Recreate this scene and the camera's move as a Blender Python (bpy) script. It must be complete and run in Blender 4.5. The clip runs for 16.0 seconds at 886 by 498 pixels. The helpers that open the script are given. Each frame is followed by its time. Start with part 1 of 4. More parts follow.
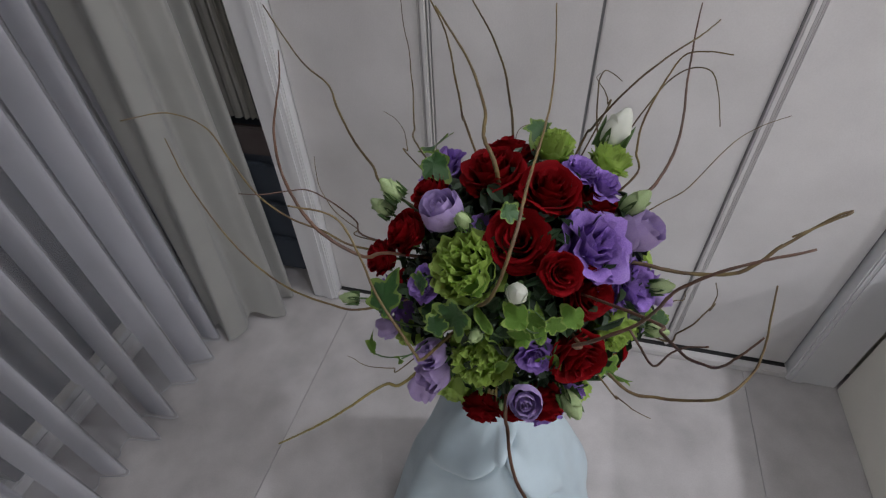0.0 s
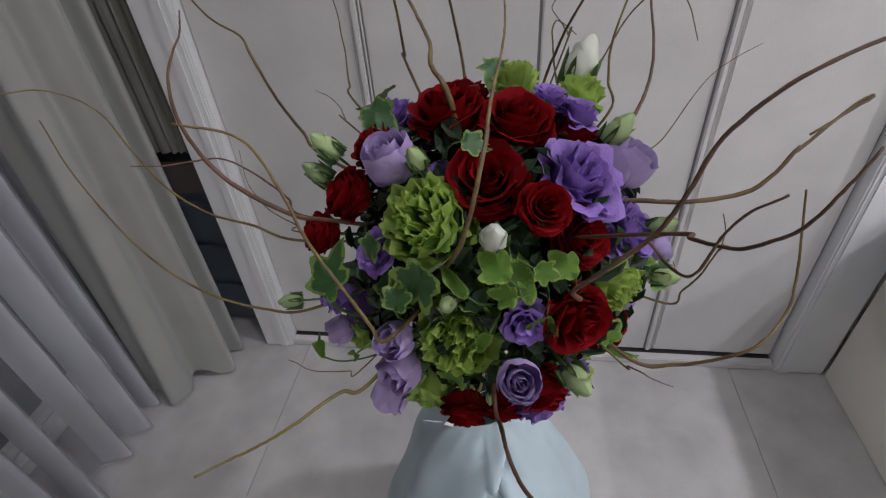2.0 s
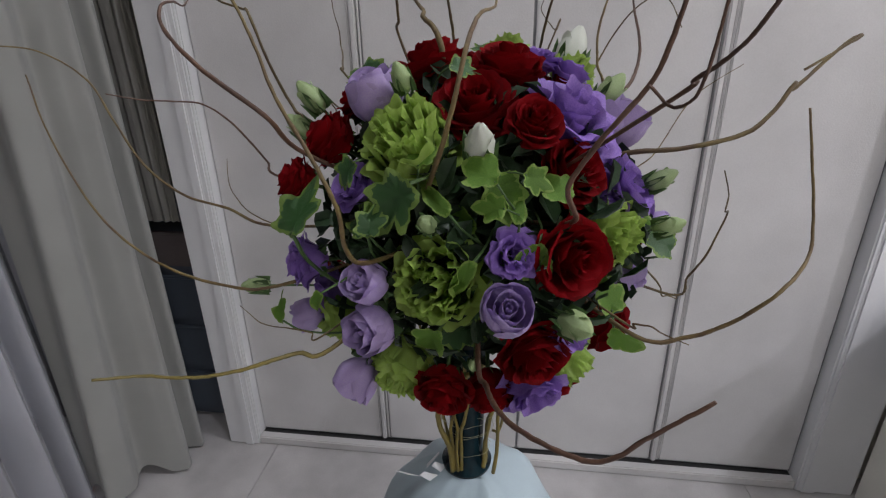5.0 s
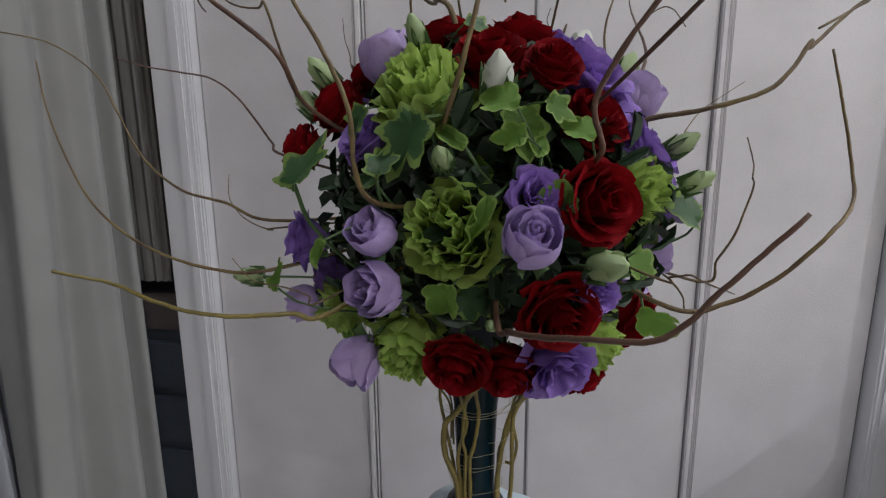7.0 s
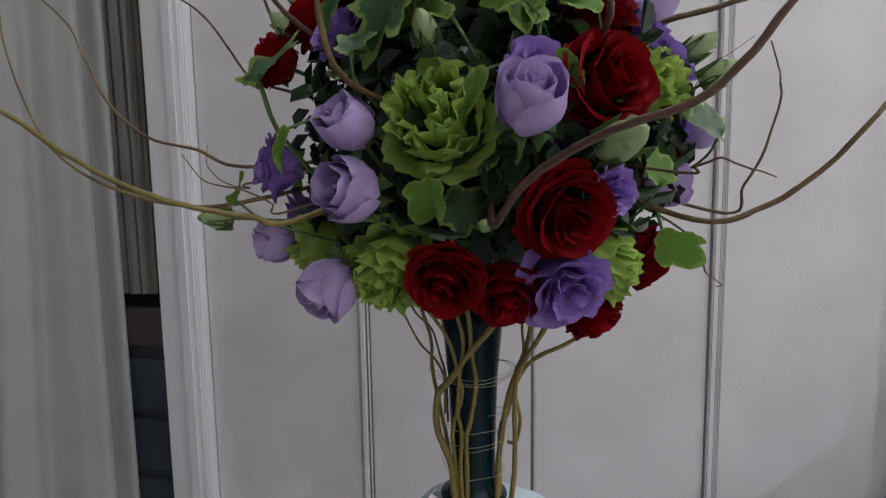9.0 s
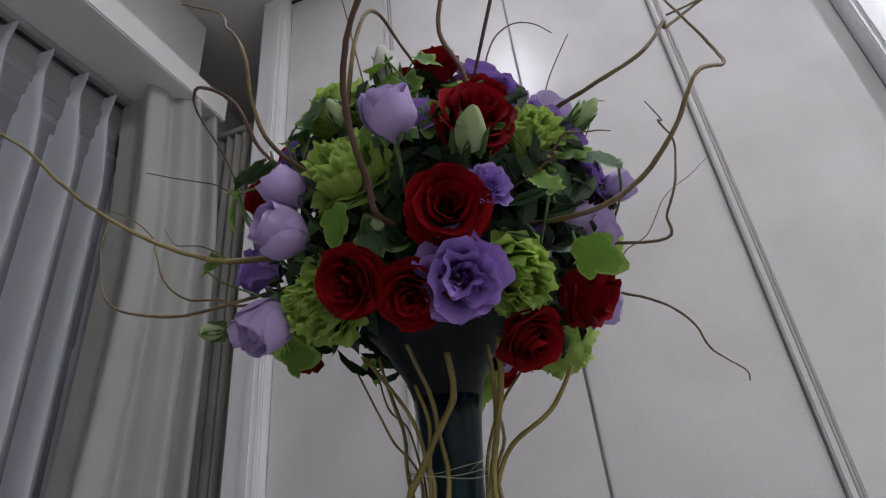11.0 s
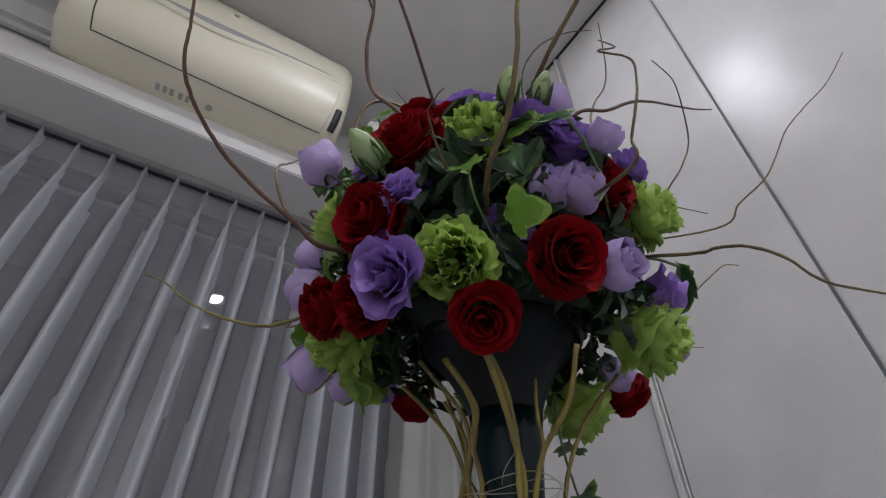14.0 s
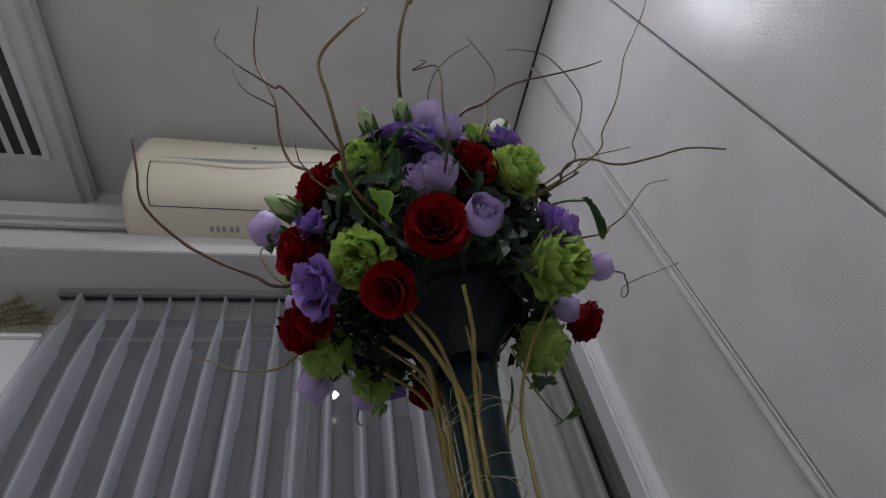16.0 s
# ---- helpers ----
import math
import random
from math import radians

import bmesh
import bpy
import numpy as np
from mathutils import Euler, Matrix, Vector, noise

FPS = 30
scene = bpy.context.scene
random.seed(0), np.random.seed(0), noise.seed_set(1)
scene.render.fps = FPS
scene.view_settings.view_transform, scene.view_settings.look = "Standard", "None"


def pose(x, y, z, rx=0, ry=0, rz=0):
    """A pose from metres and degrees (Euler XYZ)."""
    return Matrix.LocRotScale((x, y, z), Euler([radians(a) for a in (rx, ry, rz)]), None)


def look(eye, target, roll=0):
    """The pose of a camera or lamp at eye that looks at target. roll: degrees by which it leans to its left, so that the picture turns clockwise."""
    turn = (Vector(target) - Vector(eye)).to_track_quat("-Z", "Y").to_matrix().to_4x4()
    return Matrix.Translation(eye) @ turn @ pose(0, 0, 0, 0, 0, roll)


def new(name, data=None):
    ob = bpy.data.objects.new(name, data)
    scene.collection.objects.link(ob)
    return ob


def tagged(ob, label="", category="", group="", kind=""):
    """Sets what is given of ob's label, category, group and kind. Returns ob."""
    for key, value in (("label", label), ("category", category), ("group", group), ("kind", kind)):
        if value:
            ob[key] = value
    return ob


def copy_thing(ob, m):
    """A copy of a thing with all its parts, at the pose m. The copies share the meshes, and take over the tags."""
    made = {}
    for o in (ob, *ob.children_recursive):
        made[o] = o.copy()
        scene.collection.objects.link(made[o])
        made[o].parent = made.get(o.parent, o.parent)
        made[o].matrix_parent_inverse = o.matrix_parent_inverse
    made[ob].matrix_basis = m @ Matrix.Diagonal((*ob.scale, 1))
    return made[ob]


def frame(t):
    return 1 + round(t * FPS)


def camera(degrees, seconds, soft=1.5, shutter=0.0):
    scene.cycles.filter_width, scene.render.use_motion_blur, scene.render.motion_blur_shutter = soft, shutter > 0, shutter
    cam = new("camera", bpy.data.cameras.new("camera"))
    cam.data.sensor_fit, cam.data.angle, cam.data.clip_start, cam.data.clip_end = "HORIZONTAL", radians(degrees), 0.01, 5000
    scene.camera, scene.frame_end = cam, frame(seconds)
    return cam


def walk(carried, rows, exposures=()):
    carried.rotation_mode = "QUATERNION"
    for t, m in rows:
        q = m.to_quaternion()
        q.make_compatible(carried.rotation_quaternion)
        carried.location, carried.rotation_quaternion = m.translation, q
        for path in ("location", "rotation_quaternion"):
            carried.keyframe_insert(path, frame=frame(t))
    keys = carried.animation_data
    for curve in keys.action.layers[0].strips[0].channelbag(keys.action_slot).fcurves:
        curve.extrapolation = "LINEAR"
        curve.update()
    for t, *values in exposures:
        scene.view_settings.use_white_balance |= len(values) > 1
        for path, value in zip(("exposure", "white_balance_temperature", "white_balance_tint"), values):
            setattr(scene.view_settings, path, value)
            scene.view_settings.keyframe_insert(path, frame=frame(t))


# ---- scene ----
cam = camera(81.9, 16.0, soft=1.2)
PATH = [
    (0, (0.075, -0.151, 1.4), (-0.331, 1.238, 0.02), -2.8),
    (0.5, (0.068, -0.163, 1.374), (-0.276, 1.294, 0.048), -2.8),
    (1, (0.059, -0.132, 1.331), (-0.233, 1.401, 0.081), -4.2),
    (1.5, (0.065, -0.128, 1.292), (-0.213, 1.418, 0.054), -4.6),
    (2, (0.065, -0.131, 1.267), (-0.204, 1.417, 0.03), -4.6),
    (2.5, (0.069, -0.138, 1.248), (-0.195, 1.412, 0.013), -4.6),
    (3, (0.074, -0.153, 1.231), (-0.19, 1.401, 0.001), -4.4),
    (3.5, (0.074, -0.175, 1.214), (-0.186, 1.409, 0.021), -4.0),
    (3.7, (0.075, -0.18, 1.203), (-0.19, 1.436, 0.055), -3.7),
    (5.8, (0.069, -0.176, 1.04), (-0.189, 1.732, 0.502), -0.2),
    (6, (0.065, -0.18, 1.025), (-0.211, 1.739, 0.531), -0.5),
    (6.5, (0.062, -0.182, 1.0), (-0.194, 1.757, 0.579), -0.7),
    (7, (0.059, -0.18, 0.992), (-0.193, 1.769, 0.616), -0.5),
    (7.5, (0.059, -0.177, 0.983), (-0.193, 1.776, 0.635), -0.4),
    (8, (0.057, -0.172, 0.969), (-0.183, 1.786, 0.637), -0.2),
    (8.5, (0.064, -0.158, 0.939), (-0.174, 1.806, 0.643), -0.3),
    (9, (0.063, -0.14, 0.894), (-0.2, 1.833, 0.694), -0.9),
    (9.5, (0.061, -0.163, 0.854), (-0.214, 1.816, 0.933), -0.5),
    (9.7, (0.069, -0.178, 0.837), (-0.199, 1.795, 1.034), -0.1),
    (11.8, (0.203, -0.078, 0.678), (-0.466, 1.476, 1.744), -7.0),
    (12, (0.198, -0.072, 0.686), (-0.542, 1.496, 1.683), -4.8),
    (12.5, (0.211, -0.003, 0.658), (-0.829, 1.412, 1.616), -2.3),
    (13, (0.242, 0.018, 0.633), (-0.945, 1.242, 1.678), -3.3),
    (13.5, (0.3, 0.038, 0.618), (-0.928, 1.076, 1.807), -2.1),
    (14, (0.343, 0.059, 0.628), (-0.936, 0.864, 1.938), -0.6),
    (14.5, (0.384, 0.073, 0.601), (-0.907, 0.756, 1.967), -1.9),
    (15, (0.461, 0.117, 0.527), (-0.81, 0.671, 1.969), -4.9),
    (15.5, (0.465, 0.151, 0.497), (-0.877, 0.587, 1.915), -5.6),
    (16, (0.431, 0.178, 0.51), (-0.849, 0.624, 1.981), -12.4),
]
walk(cam, [(t, look(eye, target, roll)) for t, eye, target, roll in PATH],
     exposures=[(0, -0.10, 6500, 10), (3.5, -0.04, 6500, 10), (8, -0.05, 6400, 10), (9.5, 0.0, 6400, 10), (12, -0.07, 6300, 10), (13, 0.0, 6300, 10), (14.5, -0.20, 6300, 10), (16, -0.45, 6280, 10)])

# ---- world and lights ----
world = bpy.data.worlds.new("night")
scene.world = world
world.use_nodes = True
world.node_tree.nodes["Background"].inputs[0].default_value = (0.02, 0.025, 0.04, 1)
world.node_tree.nodes["Background"].inputs[1].default_value = 0.3

CX, CY, CZ = 0.041, 0.297, 0.938      # middle of the bouquet
WALL_Y, LEFT_X, RIGHT_X, BACK_Y, CEIL = 0.954, -1.0, 0.965, -2.6, 2.436
LAMP_POWER = 290.0


# ---- helpers of this scene ----
def shade(name, color, rough=0.6, var=0.12, scale=12.0, fine=220.0, bump=0.15, metal=0.0, spec=0.5, coat=0.0,
          sheen=0.0, tint=None, island=0.0, per_object=0.0, thin=0.0, see=0.0, stretch=(1, 1, 1)):
    """A surface with stains at one scale, grain at another, and relief."""
    m = bpy.data.materials.new(name)
    m.use_nodes = True
    nt = m.node_tree
    n, ln = nt.nodes, nt.links
    b = n["Principled BSDF"]
    out = n["Material Output"]
    tc = n.new("ShaderNodeTexCoord")
    mp = n.new("ShaderNodeMapping")
    mp.inputs["Scale"].default_value = stretch
    ln.new(tc.outputs["Object"], mp.inputs["Vector"])
    big = n.new("ShaderNodeTexNoise")
    big.inputs["Scale"].default_value, big.inputs["Detail"].default_value = scale, 5
    small = n.new("ShaderNodeTexNoise")
    small.inputs["Scale"].default_value, small.inputs["Detail"].default_value = fine, 3
    ln.new(mp.outputs[0], big.inputs["Vector"])
    ln.new(mp.outputs[0], small.inputs["Vector"])
    mix = n.new("ShaderNodeMix")
    mix.data_type = "RGBA"
    c2 = tint or tuple(max(0.0, c * (1 - 2.2 * var)) for c in color)
    mix.inputs[6].default_value = (*color, 1)
    mix.inputs[7].default_value = (*c2, 1)
    ramp = n.new("ShaderNodeMapRange")
    ramp.inputs[1].default_value, ramp.inputs[2].default_value = 0.35, 0.7
    ln.new(big.outputs[0], ramp.inputs[0])
    ln.new(ramp.outputs[0], mix.inputs[0])
    grain = n.new("ShaderNodeMix")
    grain.data_type, grain.blend_type = "RGBA", "MULTIPLY"
    grain.inputs[0].default_value = min(1.0, var * 2)
    ln.new(mix.outputs[2], grain.inputs[6])
    ln.new(small.outputs[0], grain.inputs[7])
    col = grain.outputs[2]
    if island or per_object:
        hsv = n.new("ShaderNodeHueSaturation")
        mr = n.new("ShaderNodeMapRange")
        amt = island or per_object
        mr.inputs[3].default_value, mr.inputs[4].default_value = 1 - amt, 1 + amt
        src = n.new("ShaderNodeNewGeometry").outputs["Random Per Island"] if island else n.new("ShaderNodeObjectInfo").outputs["Random"]
        ln.new(src, mr.inputs[0])
        ln.new(mr.outputs[0], hsv.inputs["Value"])
        ln.new(col, hsv.inputs["Color"])
        col = hsv.outputs[0]
    ln.new(col, b.inputs["Base Color"])
    b.inputs["Roughness"].default_value = rough
    b.inputs["Metallic"].default_value = metal
    b.inputs["Specular IOR Level"].default_value = spec
    b.inputs["Coat Weight"].default_value = coat
    b.inputs["Sheen Weight"].default_value = sheen
    bp = n.new("ShaderNodeBump")
    bp.inputs["Strength"].default_value, bp.inputs["Distance"].default_value = bump, 0.002
    ln.new(small.outputs[0], bp.inputs["Height"])
    ln.new(bp.outputs[0], b.inputs["Normal"])
    last = b.outputs[0]
    if thin:
        tr = n.new("ShaderNodeBsdfTranslucent")
        ln.new(col, tr.inputs[0])
        mx = n.new("ShaderNodeMixShader")
        mx.inputs[0].default_value = thin
        ln.new(last, mx.inputs[1])
        ln.new(tr.outputs[0], mx.inputs[2])
        last = mx.outputs[0]
    if see:
        tp = n.new("ShaderNodeBsdfTransparent")
        mx = n.new("ShaderNodeMixShader")
        mx.inputs[0].default_value = see
        ln.new(last, mx.inputs[1])
        ln.new(tp.outputs[0], mx.inputs[2])
        last = mx.outputs[0]
    ln.new(last, out.inputs[0])
    return m


def glow(name, color, power):
    m = bpy.data.materials.new(name)
    m.use_nodes = True
    b = m.node_tree.nodes["Principled BSDF"]
    b.inputs["Base Color"].default_value = (*color, 1)
    b.inputs["Emission Color"].default_value = (*color, 1)
    b.inputs["Emission Strength"].default_value = power
    return m


def mesh_of(name, bm, material, smooth=False):
    me = bpy.data.meshes.new(name)
    bm.to_mesh(me)
    bm.free()
    if material:
        me.materials.append(material)
    if smooth:
        for p in me.polygons:
            p.use_smooth = True
    return me


def part(name, bm, material, parent=None, label="", smooth=False):
    ob = new(name, mesh_of(name, bm, material, smooth))
    if parent:
        ob.parent = parent
    if label:
        ob["label"] = label
    return ob


def structure(name, bm, material, label, category, smooth=False):
    return tagged(part(name, bm, material, None, "", smooth), label, category, kind="structure")


def add_box(bm, x0, x1, y0, y1, z0, z1, bevel=0.0):
    r = bmesh.ops.create_cube(bm, size=1.0)
    vs = r["verts"]
    for v in vs:
        v.co = Vector((x0 + (v.co.x + 0.5) * (x1 - x0), y0 + (v.co.y + 0.5) * (y1 - y0), z0 + (v.co.z + 0.5) * (z1 - z0)))
    if bevel:
        es = list({e for v in vs for e in v.link_edges})
        bmesh.ops.bevel(bm, geom=es, offset=bevel, segments=2, affect="EDGES")
    return bm


def box(x0, x1, y0, y1, z0, z1, bevel=0.0):
    return add_box(bmesh.new(), x0, x1, y0, y1, z0, z1, bevel)


def lathe(profile, seg=32, wob=0.0, centre=(0, 0)):
    """A turned form from (radius, height) pairs."""
    bm = bmesh.new()
    rings = []
    for r, z in profile:
        rings.append([bm.verts.new((centre[0] + r * math.cos(a), centre[1] + r * math.sin(a), z))
                      for a in (2 * math.pi * i / seg for i in range(seg))])
    for a, b in zip(rings, rings[1:]):
        for i in range(seg):
            bm.faces.new((a[i], a[(i + 1) % seg], b[(i + 1) % seg], b[i]))
    return bm


def smooth_line(points, per=6):
    """Points along a smooth line through the given ones."""
    p = [Vector(q) for q in points]
    p = [2 * p[0] - p[1]] + p + [2 * p[-1] - p[-2]]
    out = []
    for i in range(1, len(p) - 2):
        for k in range(per):
            t = k / per
            a, b, c, d = p[i - 1:i + 3]
            out.append(0.5 * (2 * b + (c - a) * t + (2 * a - 5 * b + 4 * c - d) * t * t + (3 * b - a - 3 * c + d) * t ** 3))
    out.append(p[-2])
    return out


def tube(points, r0, r1, seg=7, per=6, knots=0.0, seed=0, wander=0.0):
    """A tapering round rod along a smooth line, with knots and small bends."""
    rng = random.Random(seed)
    line = smooth_line(points, per)
    bm = bmesh.new()
    rings = []
    n = len(line)
    up = Vector((0.3, 0.2, 1)).normalized()
    for i, q in enumerate(line):
        d = (line[min(i + 1, n - 1)] - line[max(i - 1, 0)]).normalized()
        u = d.cross(up)
        if u.length < 0.05:
            u = d.cross(Vector((1, 0, 0)))
        u.normalize()
        w = d.cross(u)
        f = i / (n - 1)
        r = (r0 + (r1 - r0) * f) * (1 + knots * (rng.random() - 0.4))
        q = q + (u * (rng.random() - 0.5) + w * (rng.random() - 0.5)) * wander
        rings.append([bm.verts.new(q + (u * math.cos(a) + w * math.sin(a)) * r) for a in (2 * math.pi * k / seg for k in range(seg))])
    for a, b in zip(rings, rings[1:]):
        for k in range(seg):
            bm.faces.new((a[k], a[(k + 1) % seg], b[(k + 1) % seg], b[k]))
    bm.faces.new(list(reversed(rings[0])))
    bm.faces.new(rings[-1])
    return bm


# ---- materials ----
M_WALL = shade("cream_panel", (0.67, 0.655, 0.648), rough=0.20, var=0.06, scale=5, fine=300, bump=0.24, spec=0.17)
M_TRIM = shade("white_paint", (0.72, 0.72, 0.73), rough=0.35, var=0.03, scale=5, fine=300, bump=0.05)
M_GAP = shade("dark_gap_and_shade", (0.03, 0.03, 0.03), rough=0.8, var=0.1)
M_SEAM = shade("grey_seam", (0.28, 0.28, 0.285), rough=0.7, var=0.1)
M_PLASTER = shade("ceiling_plaster", (0.66, 0.65, 0.64), rough=0.8, var=0.04, scale=4, fine=420, bump=0.25)
M_FLOOR = shade("floor_tile", (0.58, 0.56, 0.55), rough=0.45, var=0.10, scale=9, fine=260, bump=0.12, per_object=0.02)
M_GROUT = shade("floor_joint", (0.50, 0.485, 0.475), rough=0.85, var=0.1)
M_RIGHT = shade("beige_wall", (0.66, 0.635, 0.57), rough=0.75, var=0.04, scale=4, fine=300, bump=0.1)
M_CABINET = shade("pale_beige_cabinet", (0.80, 0.77, 0.69), rough=0.6, var=0.04, scale=4, fine=300, bump=0.1)
M_SHEER = shade("sheer_grey", (0.71, 0.715, 0.75), rough=0.8, var=0.05, scale=6, fine=900, bump=0.1, thin=0.25, see=0.72)
M_SHEER_FOLD = shade("sheer_grey_doubled", (0.68, 0.69, 0.74), rough=0.8, var=0.05, scale=6, fine=900, bump=0.1, thin=0.25, see=0.32)
M_CHEST_TOP = shade("brown_grey_board", (0.17, 0.14, 0.135), rough=0.5, var=0.1, scale=6)
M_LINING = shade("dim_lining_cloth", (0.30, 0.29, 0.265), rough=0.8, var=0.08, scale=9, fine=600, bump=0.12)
M_CHEST = shade("blue_grey_lacquer", (0.10, 0.12, 0.15), rough=0.5, var=0.1, scale=5)
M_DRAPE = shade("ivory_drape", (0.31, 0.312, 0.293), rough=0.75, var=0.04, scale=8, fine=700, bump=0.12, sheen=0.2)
M_AC = shade("ivory_plastic", (0.76, 0.72, 0.58), rough=0.38, var=0.03, scale=3, fine=200, bump=0.02)
M_AC_GREY = shade("grey_print_and_shade", (0.36, 0.36, 0.34), rough=0.5, var=0.05)
M_DARK = shade("dark_frame", (0.035, 0.037, 0.045), rough=0.4, var=0.1)
M_STEEL = shade("brushed_rail", (0.45, 0.45, 0.46), rough=0.4, metal=0.6, var=0.05)
M_CLOTH = shade("pale_satin", (0.53, 0.65, 0.71), rough=0.6, var=0.07, scale=10, fine=700, bump=0.2, sheen=0.2, spec=0.3)
M_WHITE_CLOTH = shade("white_cloth", (0.84, 0.84, 0.86), rough=0.8, var=0.03, fine=600, bump=0.1, sheen=0.2)
M_LAMP = glow("lamp_light", (0.942, 0.942, 1.022), LAMP_POWER)
M_LAMP_EAST = glow("lamp_light_east", (0.942, 0.942, 1.022), LAMP_POWER * 2.8)


# ---- the room ----
def build_floor():
    f = structure("floor", box(-1.35, 3.6, BACK_Y - 0.1, WALL_Y + 0.12, -0.06, -0.004), M_GROUT, "pale grey stone-look tile floor with thin joints", "floor")
    xs = [-1.30, -0.59, 0.106, 0.708, 1.31, 1.91, 2.51, 3.11]
    y = WALL_Y + 0.1
    tiles = {}
    row = 0
    while y > BACK_Y:
        for a, b in zip(xs, xs[1:]):
            key = round(b - a, 3)
            if key not in tiles:
                bm = box(0, b - a - 0.0014, -1.1986, 0, -0.02, 0, 0.0006)
                tiles[key] = mesh_of("tile", bm, M_FLOOR)
            t = new("tile", tiles[key])
            t.parent = f
            t.location = (a + 0.0007, y, 0)
        y -= 1.2
        row += 1
    return f


def build_ceiling():
    structure("ceiling", box(-1.35, 3.6, BACK_Y - 0.1, WALL_Y + 0.12, CEIL, CEIL + 0.08), M_PLASTER, "plain grey-white plaster ceiling", "ceiling")
    # lowered duct box with a slotted outlet
    b = bpy.data.objects.new("ceiling_duct_box", None)
    scene.collection.objects.link(b)
    tagged(b, "lowered plaster duct box with a slotted air outlet", "duct box", kind="structure")
    part("box_body", box(-1.10, 3.5, -1.9, -0.745, CEIL - 0.10, CEIL + 0.004, 0.03), M_PLASTER, b)
    part("outlet_frame", box(-0.785, 0.35, -1.13, -0.822, CEIL - 0.112, CEIL - 0.098, 0.003), M_TRIM, b)
    for i in range(5):
        y = -0.846 - i * 0.055
        part("outlet_slot", box(-0.760, 0.31, y - 0.032, y, CEIL - 0.1145, CEIL - 0.111), M_DARK, b)


def moulding(x0, x1, y_front, z0, z1, parent, name="door_moulding"):
    """A small upright moulding: a flat bead and a thin one beside it."""
    bm = bmesh.new()
    w = x1 - x0
    add_box(bm, x0 + w * 0.04, x0 + w * 0.66, y_front - 0.004, y_front + 0.03, z0, z1, 0.003)
    add_box(bm, x0 + w * 0.80, x1, y_front + 0.002, y_front + 0.03, z0, z1, 0.002)
    return part(name, bm, M_WALL, parent)


def build_back_wall():
    structure("wall_north", box(-0.735, 3.6, WALL_Y + 0.031, WALL_Y + 0.15, -0.05, CEIL), M_RIGHT, "wall behind the panelled closet doors", "wall")
    # dark window recess beside the closet
    bm = box(-1.35, -0.65, 1.90, 2.0, -0.05, CEIL)
    add_box(bm, -0.735, -0.66, WALL_Y + 0.151, 1.90, -0.05, CEIL)
    structure("wall_recess", bm, M_RIGHT, "walls of the dark recess beside the closet", "wall")
    structure("recess_floor", box(-1.35, -0.70, WALL_Y + 0.121, 1.9, -0.05, -0.001), M_FLOOR, "pale floor of the dark recess", "floor")
    structure("recess_ceiling", box(-1.35, -0.70, WALL_Y + 0.121, 1.9, CEIL, CEIL + 0.08), M_PLASTER, "ceiling of the dark recess", "ceiling")
    c = tagged(new("dark_chest", None), "dark blue-grey chest of drawers in the recess", "chest")
    part("chest_body", box(-1.20, -0.742, 1.03, 1.45, 0.0, 0.62, 0.008), M_CHEST, c)
    for z in (0.04, 0.20, 0.36, 0.53):
        part("drawer_front", box(-1.185, -0.755, 1.012, 1.032, z, z + (0.10 if z > 0.5 else 0.135), 0.004), M_CHEST_TOP if z > 0.5 else M_CHEST, c)
    n = bpy.data.objects.new("panel_doors", None)
    scene.collection.objects.link(n)
    tagged(n, "row of tall closed cream textured panel doors", "panel doors", kind="structure")
    z0, z1 = 0.035, CEIL - 0.012
    cols = [(-0.640, -0.278), (-0.252, 0.1055), (0.1115, 0.466), (0.492, 0.822)]
    for a, b in cols:
        part("door_panel", box(a, b, WALL_Y, WALL_Y + 0.026, z0, z1, 0.003), M_WALL, n)
    moulding(-0.2755, -0.2545, WALL_Y - 0.004, z0, z1, n)
    moulding(0.4685, 0.4895, WALL_Y - 0.004, z0, z1, n)
    part("shadow_gap", box(-0.66, 0.84, WALL_Y + 0.008, WALL_Y + 0.029, 0.012, CEIL), M_SEAM, n)
    part("threshold", box(-0.645, 0.828, WALL_Y - 0.030, WALL_Y + 0.012, 0.0, 0.026, 0.003), M_WALL, n)
    # Thin dark strip painting the shade line where panels meet the threshold.
    part("threshold_shade", box(-0.640, 0.822, WALL_Y - 0.007, WALL_Y + 0.010, 0.0255, 0.0275), M_GAP, n)
    part("head_gap", box(-0.66, 0.95, WALL_Y - 0.004, WALL_Y + 0.02, CEIL - 0.011, CEIL - 0.001), M_GAP, n)
    # door frame posts, each with a stepped face and a plinth
    for name, a, b, inner in (("frame_post", -0.738, -0.645, 1), ("frame_post", 0.827, 0.962, -1)):
        bm = bmesh.new()
        add_box(bm, a, b, WALL_Y - 0.035, WALL_Y + 0.03, 0.0, CEIL, 0.004)
        if inner > 0:
            add_box(bm, b - 0.042, b - 0.014, WALL_Y - 0.040, WALL_Y - 0.03, 0.0, CEIL, 0.004)
            add_box(bm, b - 0.010, b + 0.004, WALL_Y - 0.030, WALL_Y + 0.02, 0.026, CEIL, 0.003)
        else:
            add_box(bm, a + 0.010, a + 0.046, WALL_Y - 0.040, WALL_Y - 0.03, 0.0, CEIL, 0.004)
        part(name, bm, M_TRIM, n)


